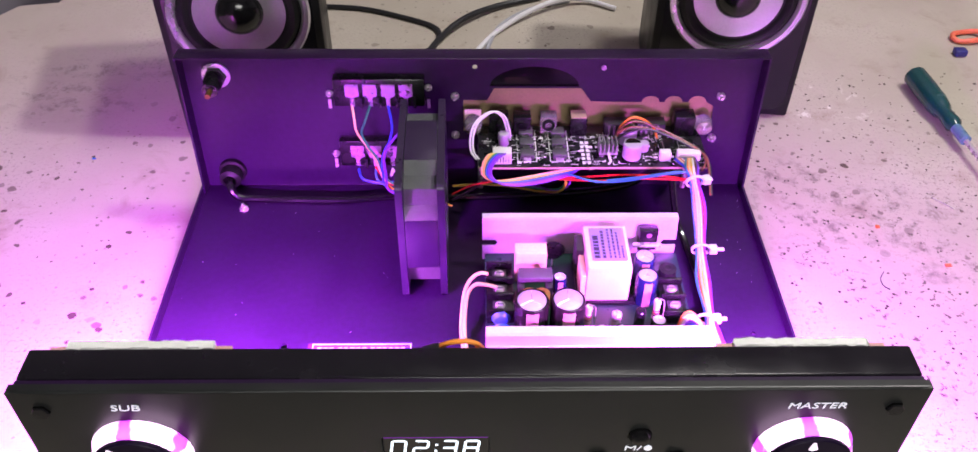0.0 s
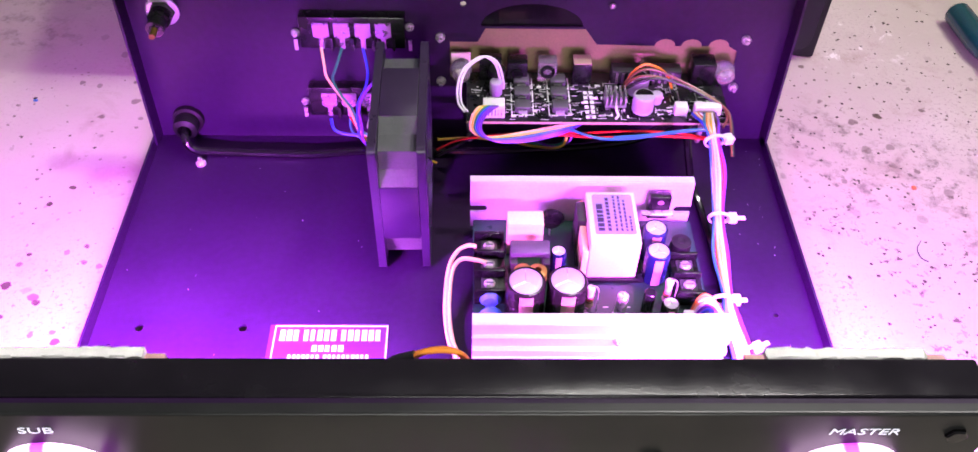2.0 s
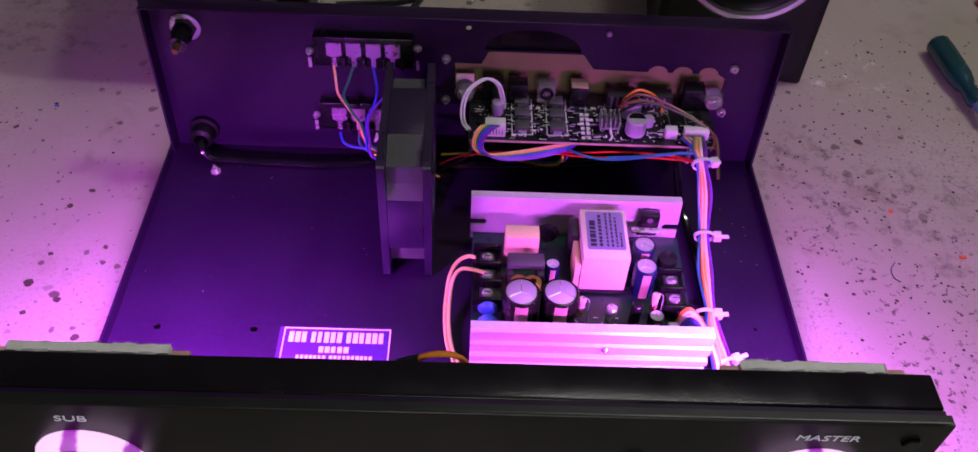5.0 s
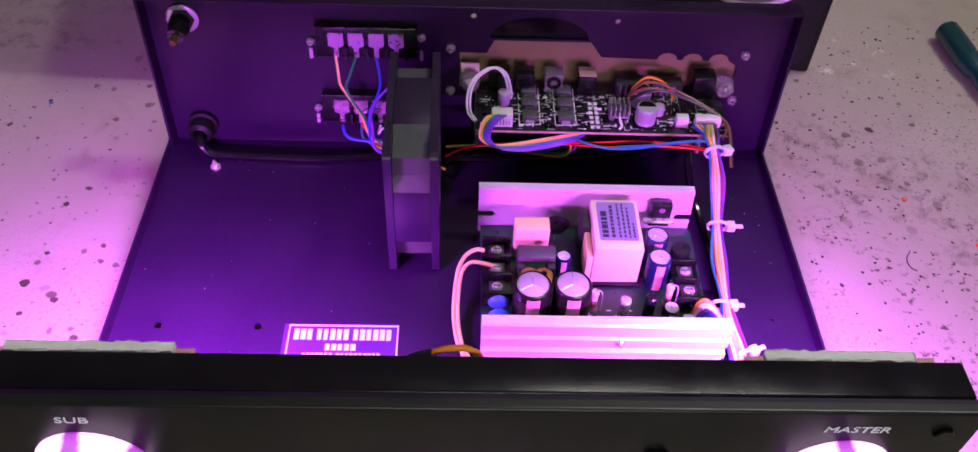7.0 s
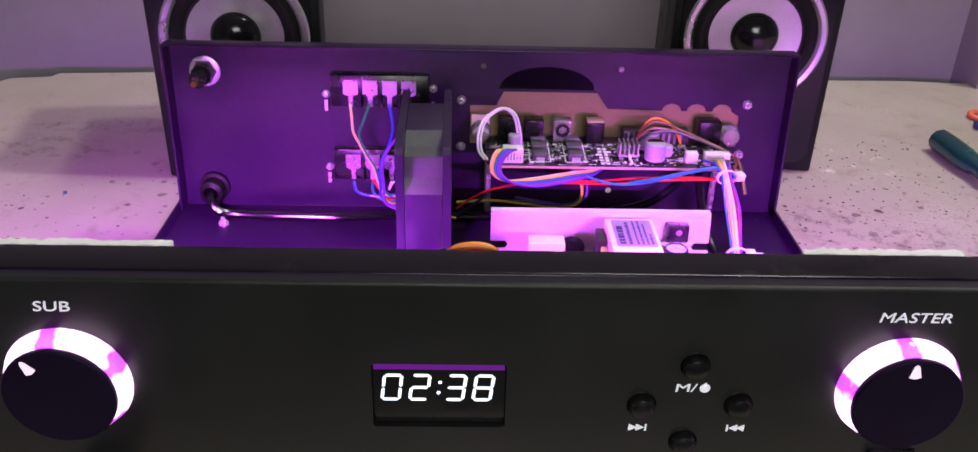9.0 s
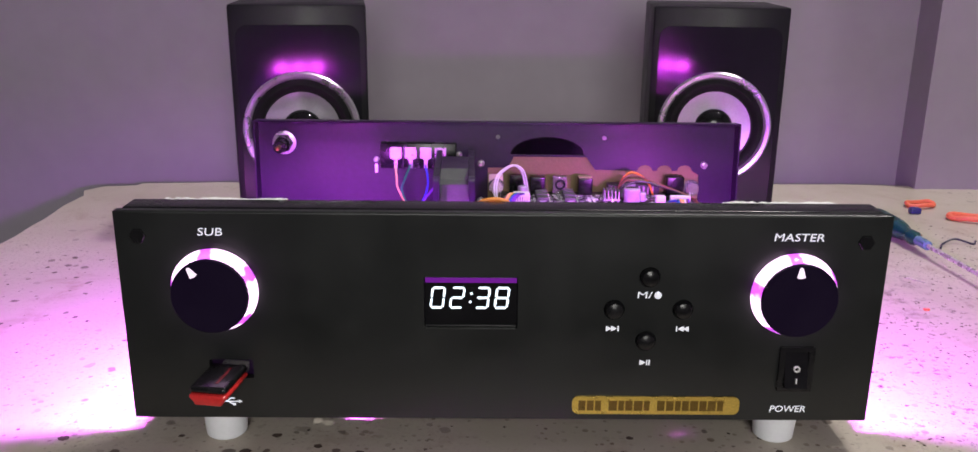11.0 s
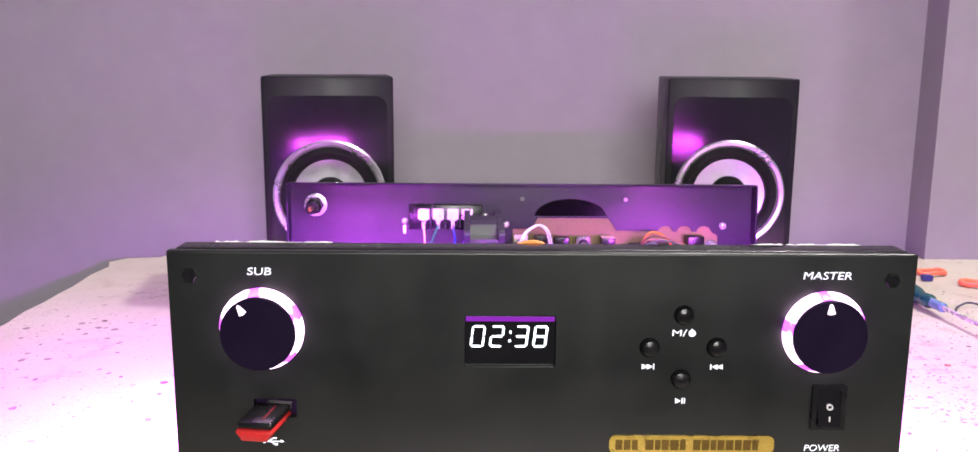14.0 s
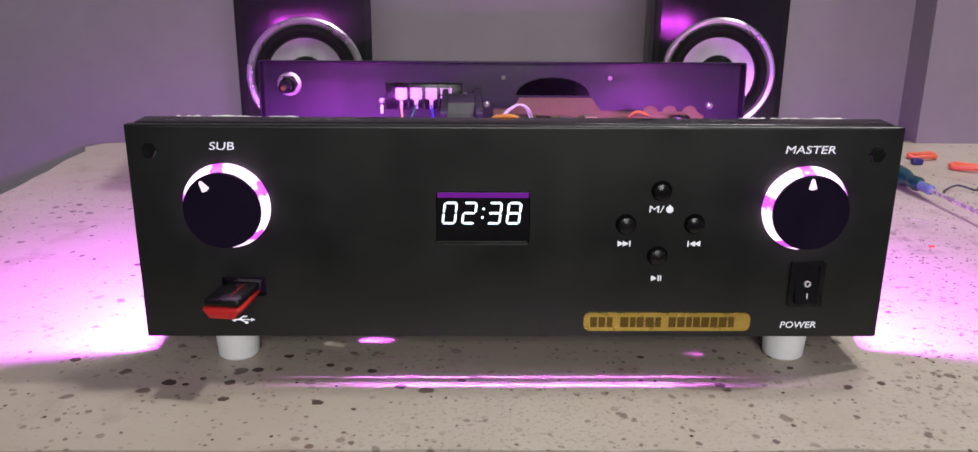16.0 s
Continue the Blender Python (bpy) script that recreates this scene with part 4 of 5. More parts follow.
def build_audio_board():
    a = thing("audio_board", "black audio circuit board with inductors and sockets", "circuit board")
    Z = 0.0681
    brd = part("board", box(0.0030, 0.1370, 0.1965, 0.2362, 0.0665, 0.0680), PCB, a, "black circuit board with white print")
    part("board_edge", box(0.0030, 0.1370, 0.1961, 0.1964, 0.0666, 0.0679), STRIPE, a, "pale cut edge of the circuit board")
    for x in (0.0315, 0.0505):
        for y in (0.2270, 0.2165, 0.2060):
            i = part("inductor", box(x - 0.0042, x + 0.0042, y - 0.0036, y + 0.0036, Z, Z + 0.0040, 0.0009), GREY, a, "dark grey moulded inductor")
            part("inductor_end", box(x - 0.0022, x + 0.0022, y - 0.0042, y - 0.0037, Z, Z + 0.0022), SILVER, i)
            for p, q, r, s in ((x - 0.0058, x - 0.0052, y - 0.0044, y + 0.0042), (x + 0.0052, x + 0.0058, y - 0.0044, y + 0.0042), (x - 0.0058, x + 0.0058, y - 0.0050, y - 0.0044)):
                part("print_line", box(p, q, r, s, Z, Z + 0.0001), SILK, brd, smooth=False)
    cn = part("wire_socket", box(0.0112, 0.0222, 0.1985, 0.2055, Z, Z + 0.0080, 0.0005), WHITE, a, "white plug socket")
    for k in range(6):
        part("contact", box(0.0122 + k * 0.0016, 0.0128 + k * 0.0016, 0.1980, 0.1985, Z + 0.002, Z + 0.006), STEEL, cn)
    hs = part("chip_heat_sink", box(0.0735, 0.0845, 0.2060, 0.2150, Z + 0.0012, Z + 0.0026), SILVER, a, "small finned silver heat sink")
    for k in range(5):
        part("fin", box(0.0738 + k * 0.0024, 0.0746 + k * 0.0024, 0.2060, 0.2150, Z + 0.0027, Z + 0.0085), SILVER, hs)
    part("chip", box(0.0750, 0.0830, 0.2070, 0.2140, Z, Z + 0.0011), PLASTIC, a)
    part("glue_blob", tube([(0.0790, 0.2055, Z + 0.003), (0.0795, 0.2035, Z + 0.001), (0.0800, 0.2010, Z + 0.0004), (0.0785, 0.1985, Z + 0.0004)], 0.0007, 6, 4), WHITE, a)
    for x, y in ((0.0925, 0.2050), (0.0915, 0.2195)):
        c = part("smd_capacitor", lathe([(0.0054, Z + 0.0012), (0.0055, Z + 0.0018), (0.0051, Z + 0.0026), (0.0055, Z + 0.0034), (0.0055, Z + 0.0102), (0.0050, Z + 0.0107), (0, Z + 0.0107)], at=(x, y, 0), n=32), CAPTOP, a, "silver can capacitor with a dark top")
        part("base", box(x - 0.0056, x + 0.0056, y - 0.0056, y + 0.0056, Z, Z + 0.0011, 0.0004), PLASTIC, c)
        part("top_mark", outline([(x + 0.0046 * math.cos(k * math.pi / 12), y + 0.0046 * math.sin(k * math.pi / 12)) for k in range(13)], 0.0001, m=Matrix.Translation((0, 0, Z + 0.0107))), PLASTIC, c)
    part("smd_capacitor", rod(0.0030, Z, Z + 0.0060, at=(0.1005, 0.2120, 0), n=20, bevel=0.0005), CAPTOP, a, "silver can capacitor with a dark top")
    part("smd_capacitor", rod(0.0033, Z, Z + 0.0085, at=(0.0180, 0.2180, 0), n=20, bevel=0.0005), CAPTOP, a, "silver can capacitor with a dark top")
    part("radial_capacitor", lathe([(0, 0.0), (0.0042, 0.001), (0.0046, 0.004), (0.0042, 0.0075), (0, 0.009)], at=(0.0185, 0.2245, Z + 0.004), n=20), PLASTIC, a)
    ic = part("chip", box(0.1135, 0.1215, 0.2130, 0.2210, Z, Z + 0.0012, 0.0002), PLASTIC, a, "square black chip")
    for k in range(10):
        for s, t in ((0.1127, 0.1134), (0.1216, 0.1223)):
            part("pin", box(s, t, 0.2134 + k * 0.00078, 0.2137 + k * 0.00078, Z, Z + 0.0004), SILVER, ic, smooth=False)
    for x0, x1, m in ((0.1085, 0.1150, WHITE), (0.1185, 0.1320, WHITE)):
        part("wire_socket", box(x0, x1, 0.2010, 0.2060, Z, Z + 0.0060, 0.0005), m, a, "white plug socket")
    # row of sockets along the rear edge
    j = part("audio_jack", box(0.0240, 0.0345, 0.2270, 0.2355, Z, Z + 0.0125, 0.0006), PLASTIC, a, "black rear socket")
    part("barrel", rod(0.0030, 0, 0.0012, "y", (0.0292, 0.2270, Z + 0.0065), 20), GLOSSB, j)
    c = part("clear_socket", box(0.0400, 0.0500, 0.2275, 0.2355, Z, Z + 0.0125, 0.0008), CLEAR, a, "clear plastic coaxial socket")
    part("socket_ring", lathe([(0.0022, 0), (0.0038, 0), (0.0038, 0.0012), (0.0022, 0.0012), (0.0022, 0)], "y", (0.0450, 0.2274, Z + 0.0075), 24), PLASTIC, c)
    o = part("optical_socket", box(0.0580, 0.0680, 0.2260, 0.2355, Z, Z + 0.0120, 0.0006), PLASTIC, a, "black optical socket")
    part("shell_top", box(0.0584, 0.0676, 0.2270, 0.2350, Z + 0.0121, Z + 0.0127), STRIPE, o)
    for x0, x1 in ((0.0790, 0.0945), (0.0985, 0.1155)):
        u = part("card_socket", box(x0, x1, 0.2275, 0.2355, Z, Z + 0.0075, 0.0004), FERRITE, a, "dark folded card socket")
        for k in range(4):
            part("finger", box(x0 + 0.002 + k * 0.0032, x0 + 0.0032 + k * 0.0032, 0.2266, 0.2274, Z, Z + 0.0065), TIN, u)
    part("antenna_socket", box(0.1205, 0.1325, 0.2255, 0.2355, Z, Z + 0.0135, 0.0005), PLASTIC, a, "black rear socket")
    for x in (0.1390, 0.0000):
        part("clear_lamp", lathe([(0, -0.001), (0.0052, -0.0005), (0.0058, 0.002), (0.0046, 0.0075), (0.0020, 0.0098), (0, 0.0102)], "y", (x, 0.2345, Z + 0.0045), 24), CLEAR, a, "clear moulded plastic knob")
    part("cream_block", box(-0.0052, 0.0048, 0.2358, 0.2366, Z + 0.002, Z + 0.0125), CREAM, a)
    part("black_relay", box(0.0095, 0.0210, 0.2290, 0.2355, Z, Z + 0.0130, 0.0005), PLASTIC, a)
    # small parts and white print
    rng = random.Random(21)
    for k in range(110):
        x, y = rng.uniform(0.005, 0.134), rng.uniform(0.1985, 0.2255)
        if 0.024 < x < 0.058 and k % 2:
            x = 0.0400 + rng.uniform(-0.0015, 0.0015)
        w, d = rng.choice(((0.0016, 0.0008), (0.0008, 0.0016), (0.0024, 0.0012)))
        part("small_part", box(x, x + w, y, y + d, Z, Z + 0.0006), rng.choice((SILVER, PLASTIC, SILK)), a, smooth=False)
    for k in range(300):
        x, y = rng.uniform(0.005, 0.132), rng.uniform(0.1975, 0.2270)
        w, d = rng.choice(((0.0028, 0.0003), (0.0003, 0.0026), (0.0010, 0.0006), (0.0040, 0.0003)))
        part("print_line", box(x, x + w, y, y + d, Z, Z + 0.0001), SILK, brd, smooth=False)
    for k in range(12):
        x, y = 0.0635 + (k % 2) * 0.0030, 0.1990 + (k // 2) * 0.0038
        part("print_line", box(x, x + 0.0020, y, y + 0.0024, Z, Z + 0.00015), SILK, brd, smooth=False)
    for x in (0.0045, 0.1345):
        part("post", rod(0.0018, 0.0222, 0.0664, at=(x, 0.2330, 0), n=6), STEEL, a)
    return a


build_audio_board()

# ---- wiring ----


def harness(name, label, wires):
    """A loom: wires of (colour, radius, points)."""
    h = thing(name, label, "wiring")
    for colour, r, pts in wires:
        part("wire", tube(pts, r, 8, 8), WIRES[colour], h, colour + " insulated wire")
    return h


# rainbow ribbon from the white plug, dipping in front of the board and back under it
harness("ribbon_loom", "rainbow wires looping under the audio board", [
    (c, 0.00062, [(0.0200 - k * 0.0013, 0.2010, 0.0745), (0.0165 - k * 0.0016, 0.1965, 0.0765), (0.0115 - k * 0.0012, 0.1935, 0.0725), (0.0105 - k * 0.0010, 0.1915, 0.0660),
                  (0.0165 - k * 0.0006, 0.1895 + k * 0.0005, 0.0612), (0.0300, 0.1915 + k * 0.0006, 0.0585 + k * 0.0007), (0.0480, 0.1945 + k * 0.0006, 0.0605 + k * 0.0007), (0.0600, 0.2010, 0.0610 + k * 0.0006), (0.0680, 0.2080, 0.0640)])
    for k, c in enumerate(("purple", "purple", "blue", "green", "yellow", "peach"))])
harness("cross_loom", "red, teal and blue wires crossing the case under the board", [
    ("red", 0.0006, [(-0.0130, 0.2120, 0.0340), (-0.0040, 0.2095, 0.0420), (0.0060, 0.2040, 0.0500), (0.0300, 0.2000, 0.0570), (0.0600, 0.1985, 0.0585), (0.0850, 0.1970, 0.0615), (0.1080, 0.1930, 0.0640), (0.1220, 0.1870, 0.0665), (0.1280, 0.1830, 0.0690)]),
    ("red", 0.0006, [(0.0400, 0.2010, 0.0560), (0.0700, 0.1955, 0.0585), (0.0950, 0.1930, 0.0620), (0.1150, 0.1885, 0.0650), (0.1290, 0.1830, 0.0680)]),
    ("black", 0.0008, [(-0.0130, 0.2110, 0.0300), (-0.0060, 0.2110, 0.0350), (0.0020, 0.2090, 0.0430), (0.0080, 0.2080, 0.0500)]),
    ("teal", 0.0007, [(0.0480, 0.2010, 0.0640), (0.0600, 0.1970, 0.0605), (0.0720, 0.1940, 0.0590), (0.0860, 0.1920, 0.0610), (0.1000, 0.1895, 0.0660), (0.1120, 0.1865, 0.0710), (0.1220, 0.1845, 0.0735), (0.1290, 0.1825, 0.0715)]),
    ("teal", 0.0007, [(0.0780, 0.1940, 0.0600), (0.0920, 0.1905, 0.0645), (0.1050, 0.1875, 0.0695), (0.1170, 0.1850, 0.0735), (0.1255, 0.1835, 0.0735), (0.1310, 0.1800, 0.0690)]),
    ("yellow", 0.0007, [(-0.0130, 0.2200, 0.0340), (0.0050, 0.2200, 0.0355), (0.0250, 0.2190, 0.0340), (0.0400, 0.2150, 0.0340), (0.0520, 0.2100, 0.0380), (0.0560, 0.2090, 0.0450), (0.0540, 0.2110, 0.0550)]),
    ("green", 0.0007, [(-0.0130, 0.2210, 0.0330), (0.0060, 0.2215, 0.0340), (0.0250, 0.2200, 0.0350), (0.0420, 0.2160, 0.0350), (0.0530, 0.2110, 0.0395), (0.0565, 0.2110, 0.0480), (0.0550, 0.2130, 0.0570)]),
    ("purple", 0.0007, [(0.0200, 0.2220, 0.0365), (0.0380, 0.2180, 0.0355), (0.0500, 0.2120, 0.0370), (0.0580, 0.2090, 0.0440), (0.0580, 0.2100, 0.0540)])])
harness("white_loop", "two white wires arching over the audio board", [
    ("white", 0.00065, [(0.0020 + d, 0.2040, 0.0675), (-0.0012 + d, 0.2060, 0.0715), (-0.0018 + d, 0.2095, 0.0780), (0.0000 + d, 0.2140, 0.0840), (0.0040 + d, 0.2170, 0.0880), (0.0110 + d, 0.2190, 0.0910), (0.0170 + d, 0.2190, 0.0870), (0.0200 + d, 0.2200, 0.0760), (0.0205 + d, 0.2210, 0.0690)]) for d in (0.0, 0.0016)])
harness("bridge_loom", "orange, brown and black wires arching over the board", [
    ("orange", 0.0007, [(0.0850, 0.2200, 0.0690), (0.0865, 0.2195, 0.0790), (0.0920, 0.2195, 0.0860), (0.0990, 0.2200, 0.0850), (0.1060, 0.2205, 0.0790), (0.1100, 0.2210, 0.0700)]),
    ("brown", 0.0007, [(0.0835, 0.2190, 0.0690), (0.0850, 0.2180, 0.0770), (0.0905, 0.2175, 0.0840), (0.0990, 0.2180, 0.0840), (0.1100, 0.2165, 0.0800), (0.1230, 0.2110, 0.0760), (0.1320, 0.2050, 0.0730), (0.1345, 0.1980, 0.0710), (0.1310, 0.1900, 0.0705)]),
    ("brown", 0.0007, [(0.0820, 0.2180, 0.0690), (0.0845, 0.2165, 0.0760), (0.0905, 0.2160, 0.0815), (0.1000, 0.2160, 0.0815), (0.1120, 0.2140, 0.0785), (0.1240, 0.2090, 0.0755), (0.1330, 0.2030, 0.0730), (0.1355, 0.1960, 0.0710), (0.1350, 0.1780, 0.0620)]),
    ("black", 0.0008, [(0.0810, 0.2170, 0.0690), (0.0845, 0.2150, 0.0745), (0.0920, 0.2145, 0.0800), (0.1020, 0.2150, 0.0810), (0.1140, 0.2130, 0.0780), (0.1250, 0.2080, 0.0750), (0.1340, 0.2020, 0.0720), (0.1362, 0.1950, 0.0700), (0.1355, 0.1780, 0.0620)])])
BUNDLE = [(0.123, 0.2, 0.074), (0.124, 0.187, 0.074), (0.125, 0.18, 0.07), (0.129, 0.174, 0.054), (0.13, 0.159, 0.037), (0.129, 0.14, 0.031), (0.128, 0.116, 0.03), (0.128, 0.101, 0.029), (0.13, 0.084, 0.028), (0.13, 0.05, 0.029)]
COLOURS = ("blue", "orange", "white", "red", "white", "purple", "black", "teal", "orange", "peach", "yellow", "white", "brown", "purple")
loom = []
for k, c in enumerate(COLOURS):
    rng = random.Random(40 + k)
    pts = []
    for i, (x, y, z) in enumerate(BUNDLE):
        tight = 0.6 if i in (2, 4, 6) else 1.0
        if i == 0:
            pts.append((x - 0.0058 + 0.0009 * k, y, z - 0.0030))
        else:
            pts.append((x + tight * (-0.0036 + 0.0011 * (k % 7) + rng.uniform(-0.0005, 0.0005)), y, z + tight * (0.0014 * (k // 7) + rng.uniform(-0.0005, 0.0005))))
    loom.append((c, 0.00070, pts))
harness("main_loom", "bundle of coloured wires along the side of the case", loom)


def build_tie(x, y, z, tail, w=0.0058, yaw=0.0):
    t = thing("cable_tie", "white nylon cable tie round the wire bundle", "cable tie", "cable ties on the wires", m=pose(x, y, z, 0, 0, yaw))
    b = lathe([(1.0, -0.0010), (1.12, -0.0010), (1.12, 0.0010), (1.0, 0.0010), (1.0, -0.0010)], "y", n=28)
    bmesh.ops.transform(b, matrix=Matrix.Diagonal((w, 1, 0.0034, 1)), verts=b.verts)
    part("strap", b, WHITE, t)
    part("head", box(w * 0.95, w * 0.95 + 0.0044, -0.0024, 0.0024, -0.0020, 0.0022, 0.0006), WHITE, t)
    part("tail", box(w + 0.0044, w + 0.0044 + tail, -0.0011, 0.0011, -0.0004, 0.0006, 0.0002), WHITE, t)


plug = thing("wire_plug", "white nylon wire plug at the end of the loom", "plug", m=pose(0.1255, 0.0640, 0.0221, 0, 0, 12))
part("housing", box(-0.0065, 0.0065, -0.0045, 0.0045, 0.0001, 0.0085, 0.0006), WHITE, plug)
for k in range(4):
    part("latch_rib", box(-0.0050 + 0.0028 * k, -0.0038 + 0.0028 * k, -0.0052, -0.0046, 0.0020, 0.0075), WHITE, plug)
build_tie(0.125, 0.18, 0.0706, 0.001, 0.0050, yaw=12)
build_tie(0.13, 0.159, 0.0376, 0.004, 0.0050)
build_tie(0.1245, 0.1125, 0.0306, 0.003, 0.0046)
build_tie(0.13, 0.084, 0.0286, 0.004, 0.0050, yaw=25)
harness("output_loom", "white, purple and orange wires from the output terminals", [
    (c, 0.00075, [(0.1075, 0.0955 + k * 0.0018, 0.0365), (0.1095, 0.0960 + k * 0.0018, 0.0420 + 0.0006 * k), (0.1130, 0.0962 + k * 0.0015, 0.0445 + 0.0007 * k), (0.1185, 0.0925 + k * 0.001, 0.0410 + 0.0006 * k), (0.1220 + 0.0008 * k, 0.0840, 0.0350), (0.1235 + 0.0008 * k, 0.0720, 0.0310), (0.1245 + 0.0008 * k, 0.0520, 0.0300)])
    for k, c in enumerate(("blue", "purple", "white", "peach", "orange"))])
harness("mains_loom", "peach wires from the input terminals joining into a pair", [
    ("peach", 0.0010, [(0.0125, 0.1265, 0.0412), (0.0070, 0.1268, 0.0428), (0.0010, 0.1272, 0.0425), (-0.0030, 0.1240, 0.0385), (-0.0045, 0.1160, 0.0310), (-0.0045, 0.1050, 0.0260), (-0.0025, 0.0920, 0.0248), (0.0010, 0.0820, 0.0250), (0.0020, 0.0600, 0.0300), (0.0010, 0.0400, 0.0600)]),
    ("peach", 0.0010, [(0.0080, 0.1340, 0.0440), (0.0040, 0.1345, 0.0440), (-0.0010, 0.1320, 0.0425), (-0.0048, 0.1260, 0.0380), (-0.0064, 0.1160, 0.0305), (-0.0064, 0.1050, 0.0258), (-0.0044, 0.0920, 0.0246), (-0.0010, 0.0820, 0.0248), (0.0000, 0.0600, 0.0295), (-0.0010, 0.0400, 0.0580)])])
fl = harness("front_loom", "orange and yellow wires with a black sleeve behind the front panel", [
    ("orange", 0.0010, [(-0.0135, 0.0236, 0.1152), (-0.0090, 0.0238, 0.1180), (-0.0020, 0.0238, 0.1186), (0.0030, 0.0238, 0.1160), (0.0060, 0.0250, 0.1060), (0.0080, 0.0320, 0.0800), (0.0060, 0.0450, 0.0450), (0.0010, 0.0600, 0.0300)]),
    ("orange", 0.0009, [(-0.0135, 0.0254, 0.1142), (-0.0060, 0.0258, 0.1166), (0.0010, 0.0258, 0.1150), (0.0050, 0.0265, 0.1030), (0.0070, 0.0350, 0.0800), (0.0040, 0.0470, 0.0450)]),
    ("yellow", 0.0008, [(-0.0140, 0.0228, 0.1115), (-0.0050, 0.0228, 0.1140), (0.0030, 0.0228, 0.1120), (0.0070, 0.0240, 0.1000), (0.0080, 0.0300, 0.0700)])])
part("sleeve", tube([(-0.0225, 0.0236, 0.1105), (-0.0185, 0.0238, 0.1136), (-0.0130, 0.0240, 0.1154)], 0.0018, 12, 6), WIRES["black"], fl, "black heat-shrink sleeve")
part("sleeve_end", tube([(-0.0245, 0.0235, 0.1087), (-0.0224, 0.0236, 0.1106)], 0.0014, 10, 3), WIRES["grey"], fl)
harness("speaker_loom", "thin coloured wires soldered to the speaker terminals", [
    ("peach", 0.0007, [(-0.0712, 0.2288, 0.0885), (-0.0700, 0.2240, 0.0810), (-0.0695, 0.2235, 0.0740), (-0.0660, 0.2235, 0.0660), (-0.0605, 0.2225, 0.0560), (-0.0570, 0.2200, 0.0460), (-0.0540, 0.2180, 0.0400), (-0.0440, 0.2160, 0.0380)]),
    ("green", 0.0007, [(-0.0606, 0.2288, 0.0885), (-0.0640, 0.2240, 0.0800), (-0.0665, 0.2235, 0.0720), (-0.0630, 0.2230, 0.0620), (-0.0580, 0.2215, 0.0540), (-0.0550, 0.2190, 0.0440), (-0.0500, 0.2170, 0.0390), (-0.0400, 0.2150, 0.0370)]),
    ("blue", 0.0007, [(-0.0500, 0.2288, 0.0885), (-0.0480, 0.2230, 0.0780), (-0.0500, 0.2220, 0.0680), (-0.0545, 0.2210, 0.0580), (-0.0555, 0.2190, 0.0460), (-0.0545, 0.2170, 0.0380), (-0.0500, 0.2150, 0.0340), (-0.0400, 0.2140, 0.0330)]),
    ("purple", 0.0008, [(-0.0396, 0.2288, 0.0885), (-0.0410, 0.2230, 0.0780), (-0.0500, 0.2210, 0.0660), (-0.0540, 0.2200, 0.0560), (-0.0535, 0.2180, 0.0440), (-0.0530, 0.2160, 0.0360), (-0.0480, 0.2140, 0.0330), (-0.0400, 0.2130, 0.0320)]),
    ("blue", 0.0008, [(-0.0712, 0.2270, 0.0425), (-0.0690, 0.2225, 0.0385), (-0.0620, 0.2205, 0.0370), (-0.0520, 0.2195, 0.0375), (-0.0420, 0.2190, 0.0400)]),
    ("teal", 0.0007, [(-0.0606, 0.2270, 0.0425), (-0.0600, 0.2230, 0.0380), (-0.0560, 0.2205, 0.0350), (-0.0480, 0.2190, 0.0345), (-0.0400, 0.2190, 0.0350)]),
    ("red", 0.0007, [(-0.0606, 0.2265, 0.0440), (-0.0565, 0.2220, 0.0410), (-0.0520, 0.2200, 0.0360), (-0.0400, 0.2190, 0.0330)]),
    ("yellow", 0.0007, [(-0.0550, 0.2190, 0.0380), (-0.0500, 0.2170, 0.0345), (-0.0400, 0.2160, 0.0335), (-0.0130, 0.2030, 0.0325)]),
    ("white", 0.0007, [(-0.0500, 0.2270, 0.0430), (-0.0510, 0.2230, 0.0400), (-0.0480, 0.2220, 0.0450), (-0.0430, 0.2210, 0.0400)])])
cord = thing("mains_cable", "black mains cord entering through the rear gland", "cable")
part("cord", tube([(-0.1520, 0.2360, 0.0342), (-0.1515, 0.2220, 0.0335), (-0.1470, 0.2180, 0.0275), (-0.1350, 0.2195, 0.0245), (-0.1100, 0.2185, 0.0244), (-0.0800, 0.2180, 0.0244), (-0.0500, 0.2210, 0.0244), (0.0000, 0.2210, 0.0244), (0.0400, 0.2230, 0.0246), (0.0700, 0.2230, 0.0270), (0.0950, 0.2200, 0.0350), (0.1080, 0.2160, 0.0480), (0.1130, 0.2100, 0.0600)], 0.0023, 10, 10), GLOSSB, cord)
part("cord", tube([(0.1180, 0.2080, 0.0600), (0.1190, 0.2000, 0.0480), (0.1220, 0.1900, 0.0330), (0.1260, 0.1750, 0.0255), (0.1280, 0.1500, 0.0246), (0.1285, 0.1200, 0.0246)], 0.0021, 10, 8), GLOSSB, cord)

# ---- small things in and on the case ----


